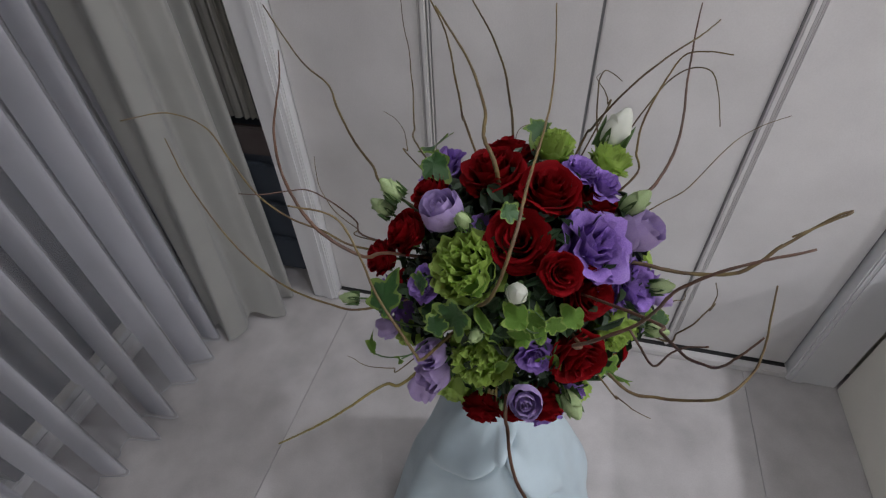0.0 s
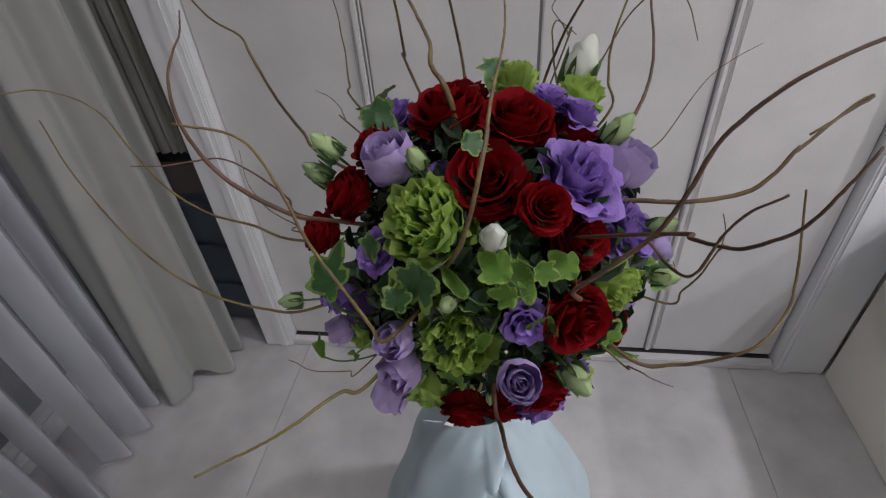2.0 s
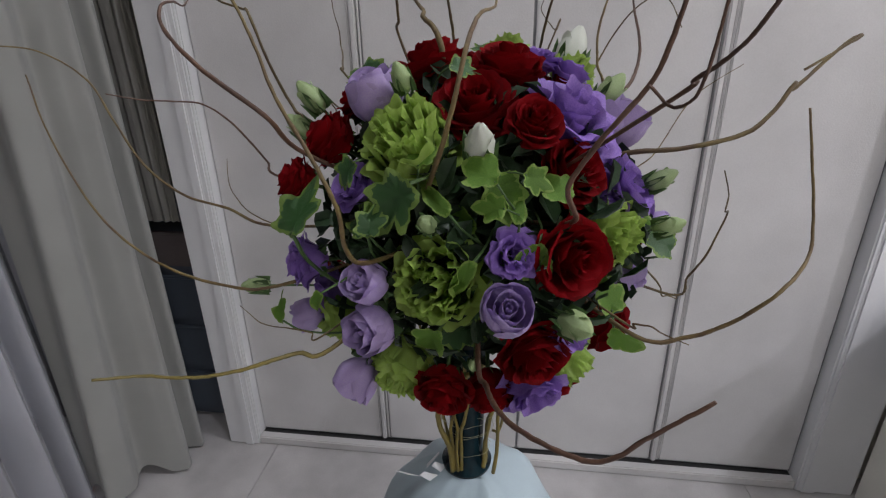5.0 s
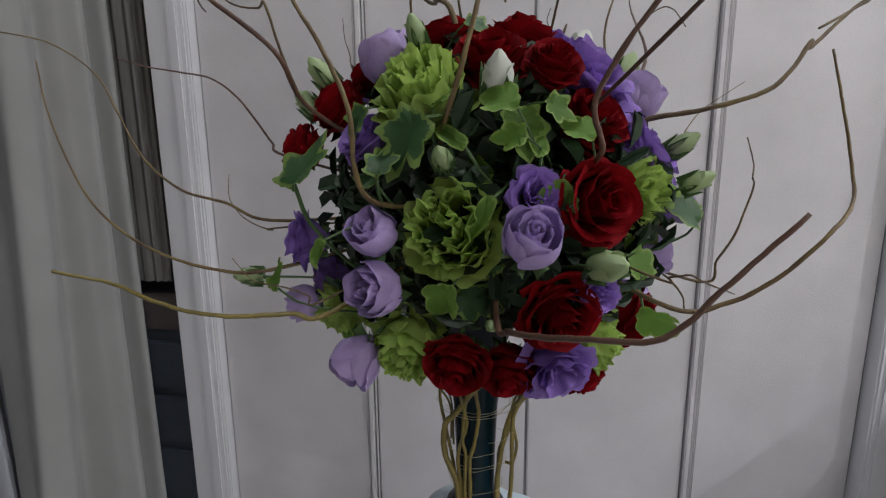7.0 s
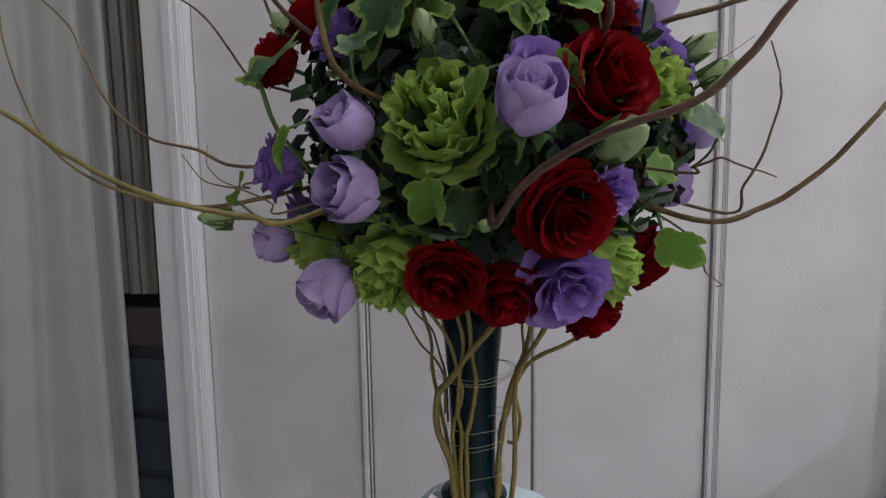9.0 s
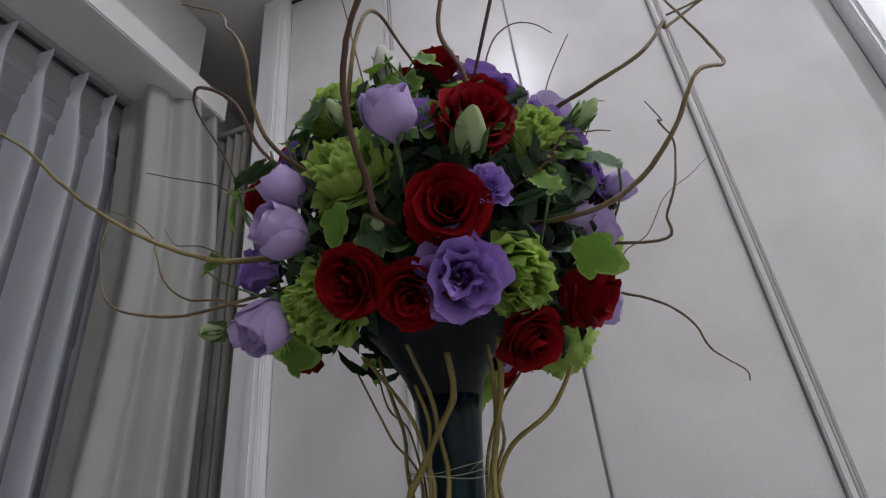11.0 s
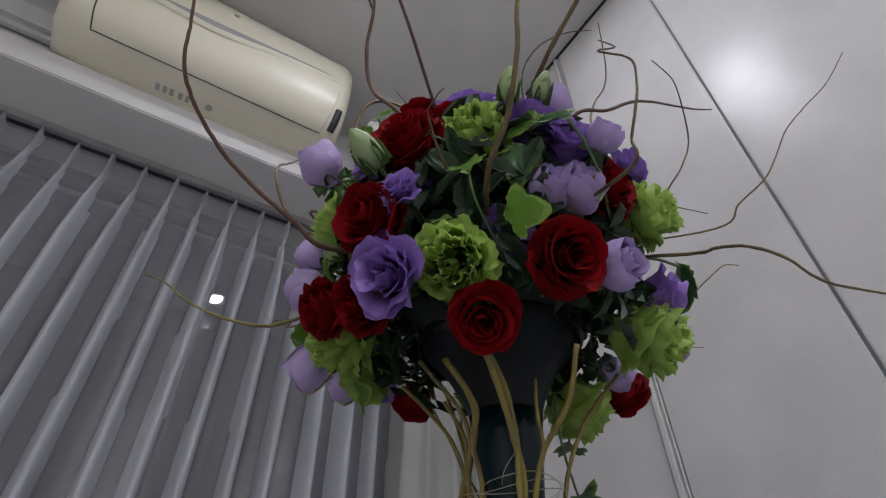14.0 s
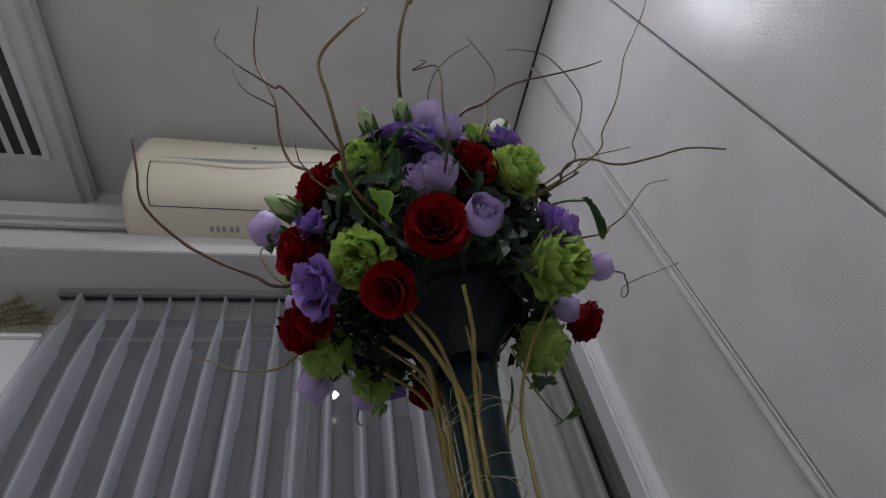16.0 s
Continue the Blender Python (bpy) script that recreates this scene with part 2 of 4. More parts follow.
def build_other_walls():
    bench = tagged(new("low_cabinet", None), "low beige cabinet along the closet end", "cabinet")
    part("cabinet_body", box(RIGHT_X, 1.75, -0.45, WALL_Y - 0.036, 0.0, 0.560, 0.004), M_CABINET, bench)
    part("cabinet_top", box(RIGHT_X - 0.004, 1.76, -0.46, WALL_Y - 0.037, 0.560, 0.580, 0.003), M_CABINET, bench)
    structure("wall_east_far", box(3.5, 3.62, BACK_Y, WALL_Y + 0.1, 0.0, CEIL), M_RIGHT, "plain beige painted wall", "wall")
    structure("wall_south", box(-1.35, 3.6, BACK_Y - 0.12, BACK_Y, 0.0, CEIL), M_RIGHT, "plain beige painted wall", "wall")
    bm = box(-1.35, -1.23, BACK_Y, 1.9, -0.1, 0.012)
    add_box(bm, -1.35, -1.23, BACK_Y, -0.72, 0.012, CEIL)
    add_box(bm, -1.35, -1.23, 0.951, 1.9, 0.012, CEIL)
    add_box(bm, -1.35, -1.23, -0.72, 0.951, 1.93, CEIL)
    structure("wall_west", bm, M_RIGHT, "outer wall with a wide night window", "wall")
    # header beam over the curtains
    bm = box(-1.229, LEFT_X, BACK_Y, WALL_Y - 0.036, 2.006, CEIL, 0.0)
    add_box(bm, -1.229, -0.850, BACK_Y, WALL_Y - 0.036, 1.9165, 2.005, 0.004)
    structure("beam", bm, M_PLASTER, "plastered beam with a deep ledge over the curtain rail", "beam")
    structure("trim", box(LEFT_X - 0.01, LEFT_X + 0.05, BACK_Y, -0.52, 2.185, 2.312, 0.022), M_TRIM, "rounded white moulding along the beam", "moulding")
    # window with dark frame and glass
    w = bpy.data.objects.new("window_1", None)
    scene.collection.objects.link(w)
    tagged(w, "wide window with dark metal frame, night outside", "window", kind="structure")
    bm = bmesh.new()
    add_box(bm, -1.27, -1.20, -0.72, 0.95, 1.885, 1.93, 0.004)
    part("window_frame", bm, M_DARK, w)
    part("window_sill", box(-1.27, -1.20, -0.72, 0.95, 0.013, 0.058, 0.004), M_TRIM, w, "pale sill rail")
    for y in (-0.72, 0.09, 0.90):
        part("mullion", box(-1.268, -1.198, y, y + 0.05, 0.058, 1.886, 0.004), M_DARK, w)
    g = bpy.data.materials.new("window_glass")
    g.use_nodes = True
    p = g.node_tree.nodes["Principled BSDF"]
    p.inputs["Transmission Weight"].default_value = 1.0
    p.inputs["Roughness"].default_value = 0.0
    p.inputs["IOR"].default_value = 1.5
    for a, b in ((-0.67, 0.09), (0.14, 0.90)):
        pane = part("pane", box(-1.240, -1.234, a, b, 0.058, 1.886), g, w)
        pane.visible_shadow = False
        outer = part("outer_pane", box(-1.400, -1.394, a, b, 0.058, 1.886), g, w)
        outer.visible_shadow = False
    structure("night_backdrop", box(-9.0, -8.9, -8, 8, -3, 6), M_DARK, "dark night view outside the window", "backdrop")


def pleated(x, y0, y1, z0, z1, folds, amp, seed, lean=0.0, steps=18, wide=0.23, only_folds=False):
    """A hanging sheer along y: narrow standing folds with flat cloth between, pinched near the top."""
    rng = random.Random(seed)
    n = folds * steps
    rows = [0.0, 0.01, 0.06, 0.15, 0.3, 0.45, 0.6, 0.72, 0.82, 0.88, 0.915, 0.94, 0.955, 0.97, 0.985, 1.0]
    ph = [rng.uniform(-0.14, 0.14) for _ in range(folds + 1)]
    am = [rng.uniform(0.75, 1.25) for _ in range(folds + 1)]
    wd = [rng.uniform(0.8, 1.25) for _ in range(folds + 1)]
    sw = [rng.uniform(-1, 1) for _ in range(folds + 1)]
    bm = bmesh.new()
    grid, height = [], []
    for rz in rows:
        z = z0 + (z1 - z0) * rz
        height.append([])
        open_ = min(1.0, abs(rz - 0.955) / 0.12) if rz < 0.955 else min(1.0, (rz - 0.955) / 0.03) * 0.25
        line = []
        for i in range(n + 1):
            k = min(i // steps, folds - 1)
            f = i / steps - k
            w = wide * wd[k] * (0.14 + 0.86 * open_)
            c = 0.5 + ph[k] * (1 - rz) * 1.2
            d = (f - c) / w
            ridge = math.cos(d * math.pi / 2) ** 0.7 if abs(d) < 1 else 0.0
            height[-1].append(ridge)
            flat = 0.10 * math.sin(2 * math.pi * f + k) * (1 - rz)
            xx = x + amp * am[k] * (ridge * (0.42 + 0.58 * open_) + flat) + lean * (1 - rz)
            side = 0.014 * ridge * sw[k] * (1 - rz) - 0.15 * (1 - rz) ** 0.8 * max(0.0, 1 - (k + f) / 1.4)
            zz = z - (0.014 * math.sin(math.pi * f) ** 2 * (1 - ridge) if rz == 1.0 else 0.0)
            line.append(bm.verts.new((xx, y0 + (y1 - y0) * (k + f) / folds + side, zz)))
        grid.append(line)
    for j in range(len(rows) - 1):
        p, q = grid[j], grid[j + 1]
        for i in range(n):
            if only_folds and max(height[j][i], height[j][i + 1], height[j + 1][i], height[j + 1][i + 1]) <= 0:
                continue
            bm.faces.new((p[i], p[i + 1], q[i + 1], q[i]))
    return bm, [v.co.copy() for v in grid[0]]


def draped(path, z0, z1, waves, amp, seed, notch=0.03, hem=None):
    """A heavy cloth hanging along a bent line seen from above, its hem on a line of its own, with soft folds."""
    line = smooth_line([(x, y, 0) for x, y in path], 16)
    low = smooth_line([(x, y, 0) for x, y in (hem or path)], 16)
    n = len(line) - 1
    rows = [0.0, 0.03, 0.1, 0.2, 0.3, 0.4, 0.5, 0.6, 0.7, 0.8, 0.9, 0.97, 1.0]
    bm = bmesh.new()
    grid = []
    for rz in rows:
        row = []
        k = max(0.0, 1 - rz / 0.62) ** 1.3
        for i in range(n + 1):
            q = line[i].lerp(low[i], k)
            d = (line[min(i + 1, n)] - line[max(i - 1, 0)]).normalized()
            nr = Vector((d.y, -d.x, 0))
            f = i / n
            w = math.sin(2 * math.pi * waves * f + seed + 0.35 * rz) + 0.4 * math.sin(2 * math.pi * waves * 2.3 * f + seed * 2.1 - 0.9 * rz)
            p = q + nr * amp * w * (0.7 + 0.5 * rz)
            if hem:
                p.x -= 0.060 * max(0.0, rz - 0.75) / 0.25
            lift = notch * max(0.0, math.sin(2 * math.pi * waves * 0.8 * f + 0.6)) ** 3 if rz == 0 else 0.0
            row.append(bm.verts.new((p.x, p.y, z0 + (z1 - z0) * rz + lift)))
        grid.append(row)
    for p, q in zip(grid, grid[1:]):
        for i in range(n):
            bm.faces.new((p[i], p[i + 1], q[i + 1], q[i]))
    return bm


def build_curtains():
    rail = structure("curtain_rail", box(-1.085, -1.030, -0.72, 0.93, 1.893, 1.9165, 0.003), M_STEEL, "slim dark-slotted metal curtain rail", "curtain rail")
    part("rail_slot", box(-1.066, -1.050, -0.715, 0.925, 1.8905, 1.8935), M_DARK, rail)
    e = bpy.data.objects.new("sheer_curtain", None)
    scene.collection.objects.link(e)
    tagged(e, "grey sheer curtain in deep pinch pleats, closed", "curtain")
    bm, hem = pleated(-1.062, -0.689, 0.9005, 0.012, 1.893, 17, 0.074, 3, lean=0.035, wide=0.25)
    part("sheer_cloth", bm, M_SHEER, e, smooth=True)
    for k, (s, wd) in enumerate(((0.90, 0.185), (0.62, 0.13))):
        inner, _ = pleated(-1.0615, -0.689, 0.9005, 0.014, 1.890, 17, 0.074 * s, 3, lean=0.035, wide=wd, only_folds=True)
        part("pleat_layer", inner, M_SHEER_FOLD, e, smooth=True)
    part("hem_cord", tube([h + Vector((0.001, 0, -0.002)) for h in hem[::3]], 0.0014, 0.0014, seg=5, per=2), M_SHEER_FOLD, e, "pale weighted hem cord")
    d = bpy.data.objects.new("ivory_drape", None)
    scene.collection.objects.link(d)
    tagged(d, "heavy ivory drape drawn aside in the corner", "curtain")
    fold = [(-0.825, 0.782), (-0.792, 0.803), (-0.812, 0.832), (-0.868, 0.846), (-0.842, 0.872), (-0.806, 0.888), (-0.830, 0.918), (-0.885, 0.935)]
    upper = [(-1.00, 0.715), (-0.940, 0.728), (-0.876, 0.694), (-0.850, 0.728), (-0.862, 0.765)] + fold
    hem = [(-1.00, 0.690), (-0.965, 0.690), (-0.923, 0.660), (-0.893, 0.712), (-0.905, 0.758)] + fold
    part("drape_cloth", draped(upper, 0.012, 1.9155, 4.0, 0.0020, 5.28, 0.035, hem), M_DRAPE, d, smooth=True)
    k = tagged(new("lining_curtain", None), "short dim grey curtain hanging in the recess", "curtain")
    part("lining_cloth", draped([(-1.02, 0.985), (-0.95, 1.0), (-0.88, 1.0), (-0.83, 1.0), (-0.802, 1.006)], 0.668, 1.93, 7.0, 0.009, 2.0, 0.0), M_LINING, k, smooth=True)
    part("lining_rail", box(-1.02, -0.80, 0.985, 1.015, 1.925, 1.95, 0.003), M_STEEL, k)


def build_air_conditioner():
    """A wall unit: rounded body, front panel with wavy upper edge, louvre, sensor window."""
    a = bpy.data.objects.new("air_conditioner", None)
    scene.collection.objects.link(a)
    tagged(a, "ivory wall-mounted split air conditioner over the curtains", "air conditioner")
    y0, y1 = -0.505, 0.325
    prof = [(-1.0, 2.015), (-0.90, 2.010), (-0.80, 2.012), (-0.735, 2.025), (-0.690, 2.060), (-0.662, 2.12), (-0.651, 2.19), (-0.650, 2.26), (-0.657, 2.33), (-0.683, 2.383), (-0.735, 2.413), (-0.87, 2.428), (-1.0, 2.430)]
    bm = bmesh.new()
    n = 40
    rings = []
    for i in range(n + 1):
        f = i / n
        f = 0.5 - 0.5 * math.cos(math.pi * f)
        y = y0 + (y1 - y0) * f
        edge = min(f, 1 - f) * (y1 - y0)
        s = 1 - 0.13 * (1 - math.sqrt(max(0.0, 1 - max(0.0, 1 - edge / 0.05) ** 2)))
        rings.append([bm.verts.new((-1.0 + (px + 1.0) * s, y, 2.22 + (pz - 2.22) * (1 - (1 - s) * 0.8))) for px, pz in prof])
    for r, q in zip(rings, rings[1:]):
        for i in range(len(prof) - 1):
            bm.faces.new((r[i], r[i + 1], q[i + 1], q[i]))
    bm.faces.new(rings[0])
    bm.faces.new(list(reversed(rings[-1])))
    body = part("body", bm, M_AC, a, smooth=True)
    # front panel's wavy upper lip, and the shaded intake slot that widens over it
    bm, slot = bmesh.new(), bmesh.new()
    lip, groove = [], []
    for i in range(41):
        f = i / 40
        y = y0 + 0.075 + (y1 - y0 - 0.115) * f
        dip = math.exp(-((f - 0.42) / 0.22) ** 2)
        z = 2.180 + 0.040 * f - 0.026 * dip
        lip.append([bm.verts.new(p) for p in ((-0.6515, y, z + 0.004), (-0.6425, y, z + 0.002), (-0.6420, y, z - 0.003), (-0.6525, y, z - 0.012))])
        h = (0.006 + 0.024 * dip + 0.010 * f) * min(1.0, (1 - f) * 8 + 0.15)
        groove.append([slot.verts.new((-0.6435, y, z + 0.0025)), slot.verts.new((-0.6470, y, z + 0.0025 + h))])
    for p, q in zip(lip, lip[1:]):
        for i in range(3):
            bm.faces.new((p[i], p[i + 1], q[i + 1], q[i]))
    for p, q in zip(groove, groove[1:]):
        slot.faces.new((p[0], p[1], q[1], q[0]))
    part("panel_lip", bm, M_AC, body, smooth=True)
    # The slot's shade is a grey strip laid on the body, without a recess.
    part("intake_slot_shade", slot, M_AC_GREY, body, smooth=True)
    # dark seams round the front panel, and the air flap below
    part("panel_seam", tube([(-0.737, y0 + 0.095, 2.0245), (-0.737, -0.1, 2.0245), (-0.737, y1 - 0.065, 2.0245)], 0.0022, 0.0022, seg=5), M_DARK, body)
    part("panel_edge", tube([(-0.6505, y0 + 0.075, 2.180), (-0.6625, y0 + 0.080, 2.12), (-0.6900, y0 + 0.087, 2.060), (-0.737, y0 + 0.095, 2.0245)], 0.0020, 0.0020, seg=5), M_DARK, body)
    part("end_seam", tube([(-0.6505, y1 - 0.045, 2.21), (-0.6625, y1 - 0.050, 2.12), (-0.6900, y1 - 0.057, 2.060), (-0.737, y1 - 0.065, 2.0245)], 0.0009, 0.0009, seg=5), M_AC_GREY, body)
    part("air_flap", box(-0.935, -0.845, y0 + 0.06, y1 - 0.06, 2.004, 2.0115, 0.003), M_AC, a)
    part("sensor_window", tube([(-0.722, y1 - 0.036, 2.034), (-0.692, y1 - 0.033, 2.058), (-0.674, y1 - 0.031, 2.096)], 0.012, 0.012, seg=10), M_DARK, body, smooth=True)
    for y in (-0.225, -0.205, -0.185, -0.160, -0.140):
        bar = part("printed_bar", box(-0.012, 0.012, 0, 0.012, -0.001, 0.001), M_AC_GREY, body)
        bar.location = (-0.818, y, 2.0105)
    part("button", lathe([(0.0, 2.0085), (0.011, 2.0085), (0.011, 2.016), (0.0, 2.016)], 14, centre=(-0.816, -0.071)), M_AC_GREY, body)
    part("badge", box(-0.6560, -0.6495, -0.108, -0.092, 2.298, 2.306, 0.001), M_AC_GREY, body)
    return a


def build_downlight(x, y, power_mat=None):
    d = bpy.data.objects.new("downlight", None)
    scene.collection.objects.link(d)
    d.location = (x, y, CEIL)
    tagged(d, "small round white recessed ceiling downlight, lit", "downlight", "ceiling downlights")
    ring = part("trim_ring", lathe([(0.050, -0.002), (0.062, -0.006), (0.066, -0.001), (0.066, 0.003)], 28), M_TRIM, d, smooth=True)
    part("lens", lathe([(0.0, -0.0035), (0.05, -0.0035), (0.051, 0.002)], 28), power_mat or M_LAMP, ring, "glowing cool white lens")
    return d


build_floor()
build_ceiling()
build_back_wall()
build_other_walls()
build_curtains()
build_air_conditioner()
for lx, ly in ((0.06, 0.24), (1.67, 0.20), (1.44, -2.05), (2.75, 0.20), (2.75, -2.05)):
    build_downlight(lx, ly, M_LAMP_EAST if lx > 1 else M_LAMP)


# ---- flower materials ----
M_ROSE = shade("rose_petal", (0.28, 0.003, 0.007), rough=0.7, var=0.15, scale=60, fine=900, bump=0.12, spec=0.12, per_object=0.22, thin=0.15)
M_LILAC = shade("lilac_petal", (0.37, 0.225, 0.63), rough=0.5, var=0.10, scale=50, fine=700, bump=0.1, tint=(0.27, 0.15, 0.52), per_object=0.15, thin=0.25)
M_PALE = shade("pale_lilac_petal", (0.47, 0.35, 0.67), rough=0.5, var=0.08, scale=40, fine=700, bump=0.1, tint=(0.54, 0.43, 0.68), per_object=0.12, thin=0.25)
M_LIME = shade("lime_petal", (0.46, 0.62, 0.165), rough=0.5, var=0.12, scale=60, fine=700, bump=0.12, tint=(0.42, 0.60, 0.11), per_object=0.14, thin=0.45)
M_BUD = shade("bud_white_green", (0.45, 0.55, 0.30), rough=0.5, var=0.1, scale=45, fine=500, bump=0.1, tint=(0.27, 0.40, 0.14), per_object=0.12, thin=0.2)
M_WHITE_BUD = shade("bud_white", (0.74, 0.74, 0.70), rough=0.5, var=0.06, scale=45, fine=500, bump=0.1, tint=(0.60, 0.66, 0.50), thin=0.2)
M_SEPAL = shade("sepal_green", (0.10, 0.19, 0.055), rough=0.55, var=0.15, scale=50, fine=500, bump=0.15, thin=0.1)
M_LEAF = shade("ivy_green", (0.030, 0.105, 0.025), rough=0.38, var=0.2, scale=70, fine=600, bump=0.25, tint=(0.045, 0.12, 0.03), per_object=0.2, thin=0.1)
M_EDGE = shade("ivy_cream_edge", (0.20, 0.31, 0.06), rough=0.55, var=0.15, scale=90, fine=600, bump=0.2, thin=0.15)
M_FRESH = shade("fresh_leaf", (0.18, 0.35, 0.04), rough=0.6, var=0.2, scale=60, fine=600, bump=0.25, tint=(0.11, 0.25, 0.03), per_object=0.2, thin=0.4)
M_FRESH_EDGE = shade("fresh_leaf_edge", (0.27, 0.43, 0.07), rough=0.55, var=0.15, scale=80, fine=600, bump=0.2, thin=0.2)
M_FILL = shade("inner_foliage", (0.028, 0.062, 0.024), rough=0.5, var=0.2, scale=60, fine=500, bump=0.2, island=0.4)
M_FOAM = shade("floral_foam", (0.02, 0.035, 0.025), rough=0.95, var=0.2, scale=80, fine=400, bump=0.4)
M_STEM = shade("flower_stem", (0.09, 0.17, 0.05), rough=0.5, var=0.15, scale=60, fine=500, bump=0.15)
M_TWIG = shade("willow_bark", (0.20, 0.145, 0.05), rough=0.55, var=0.25, scale=35, fine=420, bump=0.35, tint=(0.10, 0.055, 0.03), per_object=0.25)
M_TWIG_RED = shade("willow_bark_red", (0.15, 0.075, 0.045), rough=0.5, var=0.25, scale=35, fine=420, bump=0.35, tint=(0.08, 0.04, 0.025), per_object=0.2)
M_TWIG_GREEN = shade("willow_bark_olive", (0.25, 0.19, 0.037), rough=0.5, var=0.2, scale=35, fine=420, bump=0.3, tint=(0.15, 0.12, 0.03), per_object=0.15)
# Vase glass again, with the shade under the flowers put into its colour.
M_BOWL = shade("shaded_bowl_glass", (0.014, 0.020, 0.026), rough=0.45, var=0.4, scale=20, fine=120, bump=0.1, spec=0.2)
M_VASE = shade("dark_teal_glass", (0.017, 0.080, 0.112), rough=0.25, var=0.6, scale=14, fine=90, bump=0.05, spec=0.2, stretch=(1, 1, 0.18))
M_WIRE = shade("pale_wire", (0.45, 0.43, 0.27), rough=0.35, var=0.05, metal=0.5)


# ---- flowers: each faces +z, its head about one unit wide ----
def petal(span, r_in, r_out, z0, z1, curl=0.0, power=0.6, ruffle=0.0, seed=0, point=0.2, nu=7, nv=5, lip=0.0, waves=3.0, tuck=0.0):
    """One petal: a patch of a flaring cup, its rim rounded, curled back and ruffled."""
    rng = random.Random(seed)
    ph = rng.uniform(0, 6.28)
    bm = bmesh.new()
    grid = []
    for j in range(nv + 1):
        v = j / nv
        row = []
        for i in range(nu + 1):
            u = 2 * i / nu - 1
            wide = span * (0.42 + 0.58 * math.sin(min(1.0, 0.25 + v * 0.95) * math.pi / 2)) * (1 - 0.18 * max(0, v - 0.75) * 4 * abs(u))
            a = u * wide
            top = z1 - point * (z1 - z0) * u * u
            z = z0 + (top - z0) * v
            r = r_in + (r_out - r_in) * v ** (1 / power)
            if tuck:
                r = r_in + (r_out - r_in) * math.sin(min(1.0, v * 1.45) * math.pi / 2) - tuck * max(0.0, v - 0.45) ** 1.6
            back = max(0.0, v - 0.66) / 0.34
            r += curl * back * back + lip * back * (1 - abs(u))
            z -= abs(curl) * 0.75 * back ** 2.2
            w = ruffle * v * v * (math.sin(u * waves * 2.1 + ph) + 0.6 * math.sin(u * waves * 4.7 + ph * 2.3))
            r += w
            z += 0.6 * ruffle * v * v * math.sin(u * waves * 3.3 + ph * 1.7)
            row.append(bm.verts.new((r * math.cos(a), r * math.sin(a), z)))
        grid.append(row)
    for a, b in zip(grid, grid[1:]):
        for i in range(nu):
            bm.faces.new((a[i], a[i + 1], b[i + 1], b[i]))
    return bm


def flower_base(name, label, category, group):
    e = bpy.data.objects.new(name, None)
    scene.collection.objects.link(e)
    e.empty_display_size = 0.01
    return tagged(e, label, category, group)


def add_petals(parent, material, rings, seed, shift=0.0, loose=0.05, tuck=0.0):
    """rings: count, span, r_in, r_out, z0, z1, curl, power, ruffle, point, waves."""
    rng = random.Random(seed)
    k = 0
    for n, span, r_in, r_out, z0, z1, curl, power, ruffle, point, waves in rings:
        for i in range(n):
            j = lambda s: rng.uniform(1 - s, 1 + s)
            me = mesh_of("petal", petal(span * j(0.12), r_in * j(0.08), r_out * j(0.08), z0, z1 * j(0.07), curl * j(0.35), power, ruffle * j(0.3), rng.random() * 99, point, 7 if waves < 2.1 else 12 if waves < 2.7 else 20, 6 if tuck else 5, 0, waves, tuck * r_out), material, True)
            ob = new("petal", me)
            ob.parent = parent
            ob.rotation_euler = (rng.uniform(-loose, loose), rng.uniform(-loose, loose), shift + 2 * math.pi * (i + rng.uniform(-0.16, 0.16)) / n + k * 1.13)
        k += 1


def add_stem(parent, depth, thick=0.045, sepals=5, sepal_len=0.34):
    part("stem", tube([(0, 0, 0.02), (0.03, 0.02, -depth * 0.5), (0, 0, -depth)], thick, thick * 0.8, seg=6, per=3), M_STEM, parent)
    for i in range(sepals):
        bm = petal(0.42, 0.05, 0.30, 0.0, sepal_len * 0.6, 0.08, 0.8, 0.0, i, 0.9, 4, 3)
        ob = part("sepal", bm, M_SEPAL, parent, smooth=True)
        ob.rotation_euler = (0, 0, 2 * math.pi * i / sepals)


def make_rose(seed):
    e = flower_base("rose", "deep red open rose set in the round bouquet", "rose", "red roses")
    t = 0.02 * seed
    add_petals(e, M_ROSE, [
        (3, 1.7, 0.03, 0.05, 0.15, 0.70, 0.00, 1.0, 0.010, 0.08, 2),
        (3, 1.5, 0.07, 0.10, 0.12, 0.73, 0.02, 1.2, 0.014, 0.10, 2),
        (4, 1.3, 0.12, 0.165, 0.10, 0.75, 0.03, 1.3, 0.016, 0.10, 2),
        (5, 1.15, 0.17, 0.235, 0.06, 0.75, 0.045, 1.3, 0.018, 0.12, 2),
        (5, 1.1, 0.22, 0.31 + t, 0.03, 0.71, 0.06, 1.4, 0.02, 0.14, 2),
        (6, 1.0, 0.26, 0.385 + t, 0.0, 0.64, 0.075, 1.5, 0.022, 0.16, 2),
        (6, 0.95, 0.28, 0.45, -0.03, 0.53, 0.085, 1.5, 0.024, 0.2, 2),
        (5, 0.9, 0.26, 0.50, -0.05, 0.38, 0.075, 1.4, 0.024, 0.25, 2)], seed)
    add_stem(e, 1.7)
    return e


